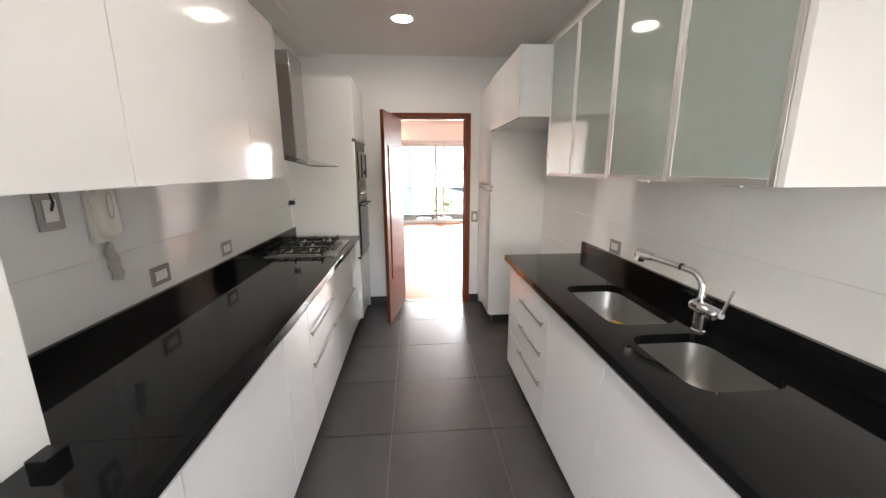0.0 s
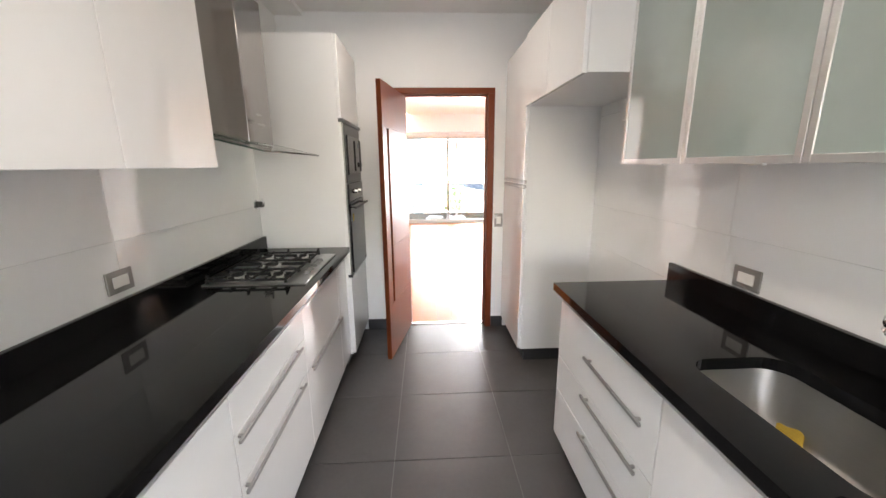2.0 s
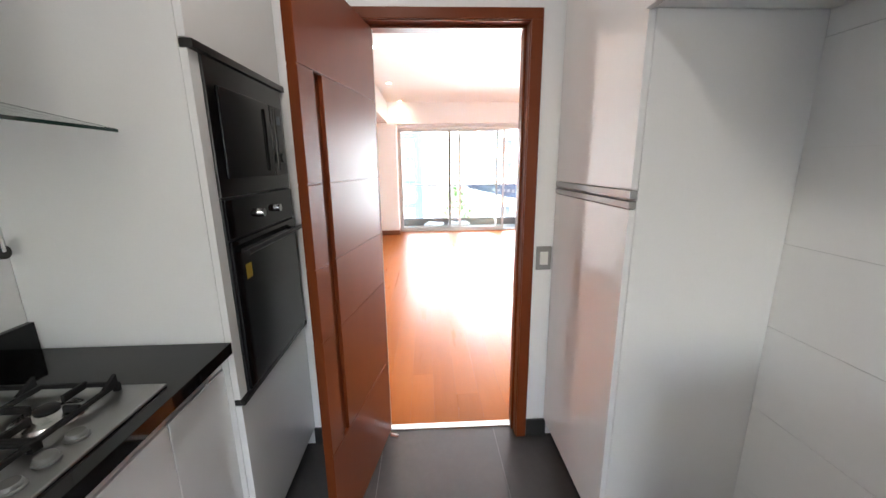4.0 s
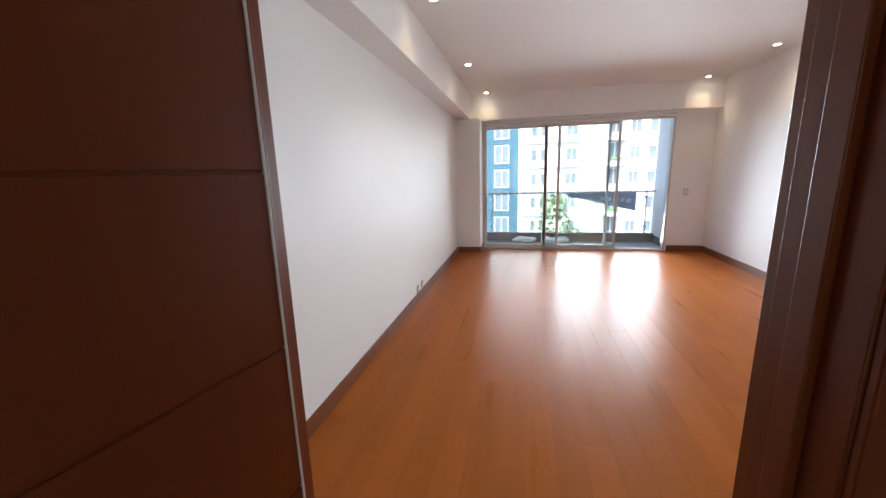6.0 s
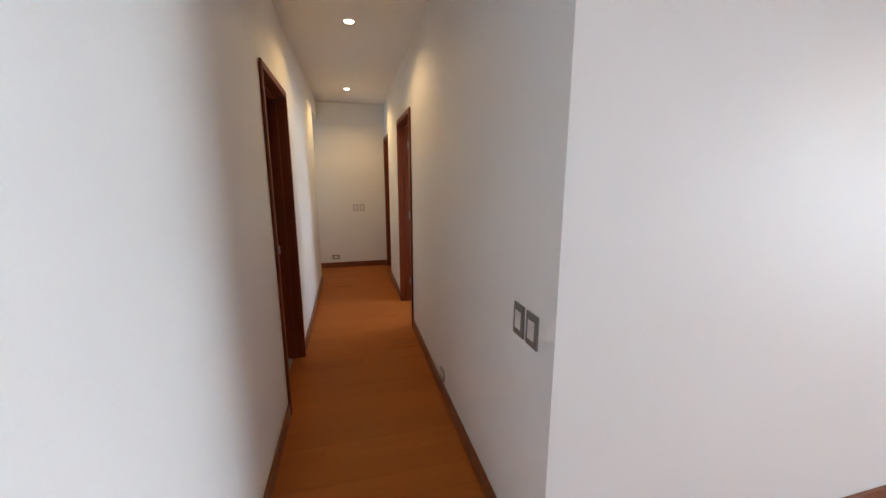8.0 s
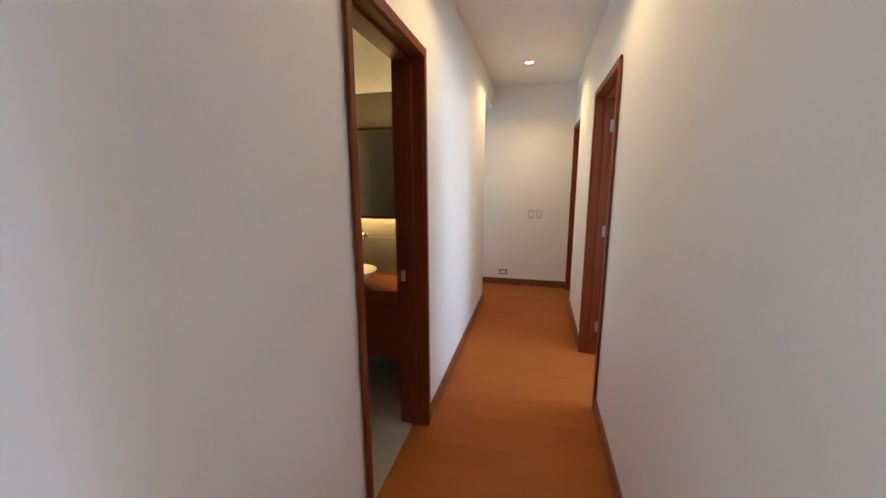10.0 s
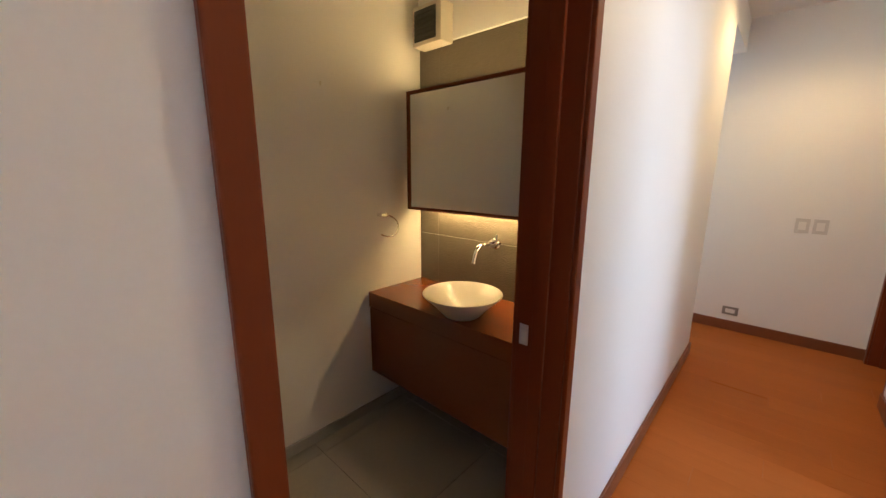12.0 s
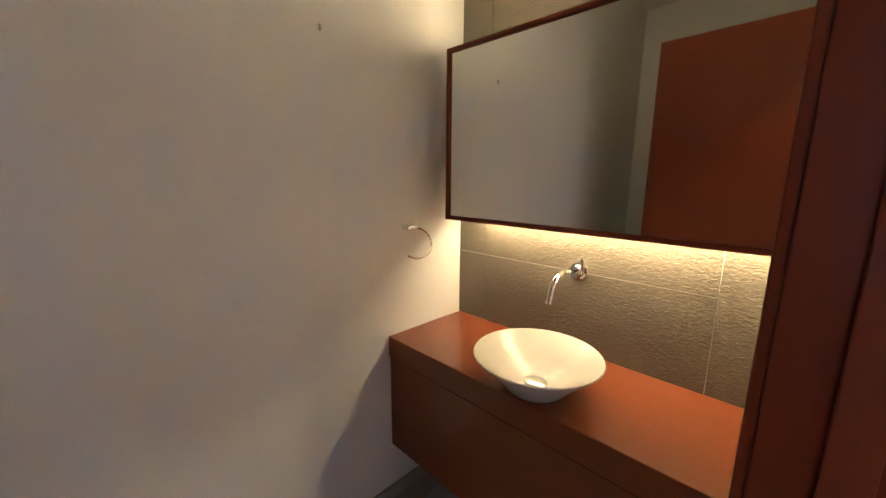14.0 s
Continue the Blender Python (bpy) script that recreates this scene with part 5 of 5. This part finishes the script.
def far_window(parent, x, y, z, w, h, bars=1):
    wn_ = part("window", box(bm_new(), x, x + w, y - 0.02, y + 0.05, z, z + h), "far_window", parent, "dark window with white frame")
    t = 0.07
    bm = bm_new()
    for p, q, r, s in ((x - t, x, z - t, z + h + t), (x + w, x + w + t, z - t, z + h + t), (x, x + w, z - t, z), (x, x + w, z + h, z + h + t)):
        box(bm, p, q, y - 0.08, y + 0.02, r, s)
    for k in range(bars):
        c = x + w * (k + 1) / (bars + 1)
        box(bm, c - 0.035, c + 0.035, y - 0.07, y - 0.021, z, z + h)
    part("frame", bm, "facade", wn_)


FY = 46.0
FLOORS = [-10.95 + 2.55 * k for k in range(10)]
blue = thing("apartment_building", (-8, FY, -13), "blue rendered apartment block with white-framed windows", "building")
part("wall", box(bm_new(), -18, 0.4, FY, FY + 12, -13, 16), "facade_blue", blue)
part("corner_pier", box(bm_new(), 0.4, 0.92, FY - 0.5, FY + 12, -13, 16), "facade", blue)
part("roof_edge", box(bm_new(), -18.2, 1.0, FY - 0.6, FY + 12, 16, 16.6), "facade", blue)
for z in FLOORS:
    for x in (-2.10, -5.6, -9.2):
        far_window(blue, x, FY, z + 0.55, 1.42, 1.75)
white = thing("apartment_building", (14, FY + 1, -13), "white apartment block with balconies and grey-framed windows", "building")
part("wall", box(bm_new(), 0.92, 40, FY + 1, FY + 13, -13, 17), "facade", white)
part("roof_edge", box(bm_new(), 0.92, 40.3, FY + 0.7, FY + 13, 17, 17.5), "facade_grey", white)
part("bay", box(bm_new(), 6.6, 9.2, FY + 0.3, FY + 0.999, -13, 15), "facade_pale", white, "pale grey projecting bay")
for k, z in enumerate(FLOORS):
    part("floor_band", box(bm_new(), 0.93, 6.59, FY + 0.7, FY + 0.999, z - 0.05, z + 0.55), "facade", white, "white projecting floor band")
    for x, w in ((1.75, 0.55), (2.70, 0.56), (5.35, 1.07), (11.6, 0.92), (13.4, 0.68), (17.8, 1.2), (21.0, 1.4)):
        far_window(white, x, FY + 1, z + 0.68, w, 1.15, 1 if w > 0.8 else 0)
    part("dark_slot", box(bm_new(), 8.0, 8.9, FY + 0.27, FY + 0.31, z + 1.18, z + 1.28), "far_window", white)
    far_window(white, 9.55, FY + 1, z + 0.25, 1.15, 2.0)
    b = part("balcony", box(bm_new(), 9.21, 11.2, FY - 0.2, FY + 0.99, z - 0.1, z + 0.1), "facade", white, "white balcony with a pale parapet")
    part("parapet", box(bm_new(), 9.21, 11.2, FY - 0.2, FY - 0.08, z + 0.11, z + 0.65), "facade", b)
    if k % 2:
        part("flower_box", box(bm_new(), 9.5, 10.6, FY - 0.42, FY - 0.21, z + 0.55, z + 0.75), "leaf", b, "green planting in a balcony box")


def tree(name, x, y, z0, h, spread, seed, label):
    rng = random.Random(seed)
    t = thing(name, (x, y, z0), label, "tree", "street trees")
    bm = bm_new()
    tube(bm, [(x, y, z0), (x + 0.1, y, z0 + h * 0.35), (x - 0.05, y + 0.1, z0 + h * 0.62)], 0.16, 8)
    for k in range(6):
        a = k * 1.05 + rng.random()
        tube(bm, [(x, y, z0 + h * 0.5), (x + 0.5 * spread * math.cos(a), y + 0.5 * spread * math.sin(a), z0 + h * (0.72 + 0.15 * rng.random()))], 0.06, 6)
    part("trunk", bm, "bark", t, smooth=True)
    verts, faces = [], []
    for k in range(900):
        a, u = rng.random() * 2 * math.pi, rng.random()
        rad = spread * math.sqrt(rng.random()) * (0.55 + 0.45 * math.sin(math.pi * u))
        c = Vector((x + rad * math.cos(a), y + rad * math.sin(a), z0 + h * (0.5 + 0.5 * u) + rng.uniform(-0.3, 0.3)))
        s = rng.uniform(0.12, 0.3)
        q = Euler((rng.uniform(-1, 1), rng.uniform(-1, 1), rng.uniform(0, 6.3))).to_matrix()
        i = len(verts)
        verts += [tuple(c + q @ Vector(p)) for p in ((-s, 0, 0), (0, -s * 0.5, s * 0.2), (s, 0, 0), (0, s * 0.5, s * 0.2))]
        faces.append((i, i + 1, i + 2, i + 3))
    me = bpy.data.meshes.new("crown")
    me.from_pydata(verts, [], faces)
    me.materials.append(M["leaf"])
    cr = new("crown", me)
    cr.parent = t
    cr.matrix_parent_inverse = t.matrix_basis.inverted()
    tagged(cr, "loose green crown")


tree("tree", 3.1, 33, -13, 12.5, 1.5, 3, "green street tree reaching up below the balcony")
tree("tree", 4.9, 36, -13, 9.6, 1.9, 4, "green street tree reaching up below the balcony")


# ---- floors, piece by piece ----
def piece_floor(name, label, bed, mat, x0, x1, y0, y1, px, py, ox, oy, gap, thick, bedmat, stagger=0.0, skip=None):
    """A floor of pieces laid from (ox, oy), clipped to its rectangle, on a bed just below."""
    f = thing(name, ((x0 + x1) / 2, (y0 + y1) / 2, 0), label, "floor", kind="structure")
    part("bed", box(bm_new(), x0, x1, y0, y1, bed - 0.1, bed), bedmat, f)
    cache = {}
    i0, i1 = math.floor((x0 - ox) / px), math.ceil((x1 - ox) / px)
    for i in range(i0, i1):
        off = oy + (stagger * ((i * 7) % 5) / 5.0 * py if stagger else 0)
        j0, j1 = math.floor((y0 - off) / py), math.ceil((y1 - off) / py)
        for j in range(j0, j1):
            a, b = max(x0, ox + i * px), min(x1, ox + (i + 1) * px)
            c, d = max(y0, off + j * py), min(y1, off + (j + 1) * py)
            if b - a < 0.01 or d - c < 0.01:
                continue
            key = (round(b - a, 3), round(d - c, 3))
            if key not in cache:
                cache[key] = mesh_of(mat, box(bm_new(), gap / 2, key[0] - gap / 2, gap / 2, key[1] - gap / 2, bed - 0.004, 0.0), mat)
            ob = new(thick, cache[key])
            ob.parent = f
            ob.matrix_parent_inverse = f.matrix_basis.inverted()
            ob.location = (a, c, 0)
    return f


piece_floor("floor_kitchen", "dark grey porcelain floor tiles with fine joints", -0.003, "floor_tile", KL, KR, KB, 5.18, 0.61, 0.56, 0.515, 5.18 - 5.6, 0.004, "tile", "grout_dark")
piece_floor("floor_powder", "grey stone-look floor tiles in the powder room", -0.003, "bath_tile", BW, BE, BY, 5.16, 0.60, 0.60, BW + 0.2, BY + 0.1, 0.003, "tile", "grout_dark")
piece_floor("floor_living", "varnished reddish wooden planks in the living room", -0.002, "plank", LX0, LX1, 5.18, LY1 + 0.005, 0.146, 1.25, LX0, 5.24, 0.0009, "plank", "plank_under", 1.0)
piece_floor("floor_corridor", "varnished reddish wooden planks in the corridor", -0.002, "plank", XE, LX0, 5.16, YR + 0.15, 0.146, 1.25, LX0, 5.24, 0.0009, "plank", "plank_under", 1.0)
structure("floor_lobby", box(bm_new(), XE, XO, 2.9, 5.16, -0.1, 0.0), "plank", "varnished wooden lobby floor", "floor")
structure("floor_bedroom", box(bm_new(), -4.72, -1.58, YR + 0.15, 8.7, -0.1, 0.0), "plank", "varnished wooden bedroom floor", "floor")
structure("floor_closet", box(bm_new(), XE - 0.12, -4.72, YR + 0.15, 6.72, -0.1, 0.0), "plank", "varnished wooden closet floor", "floor")
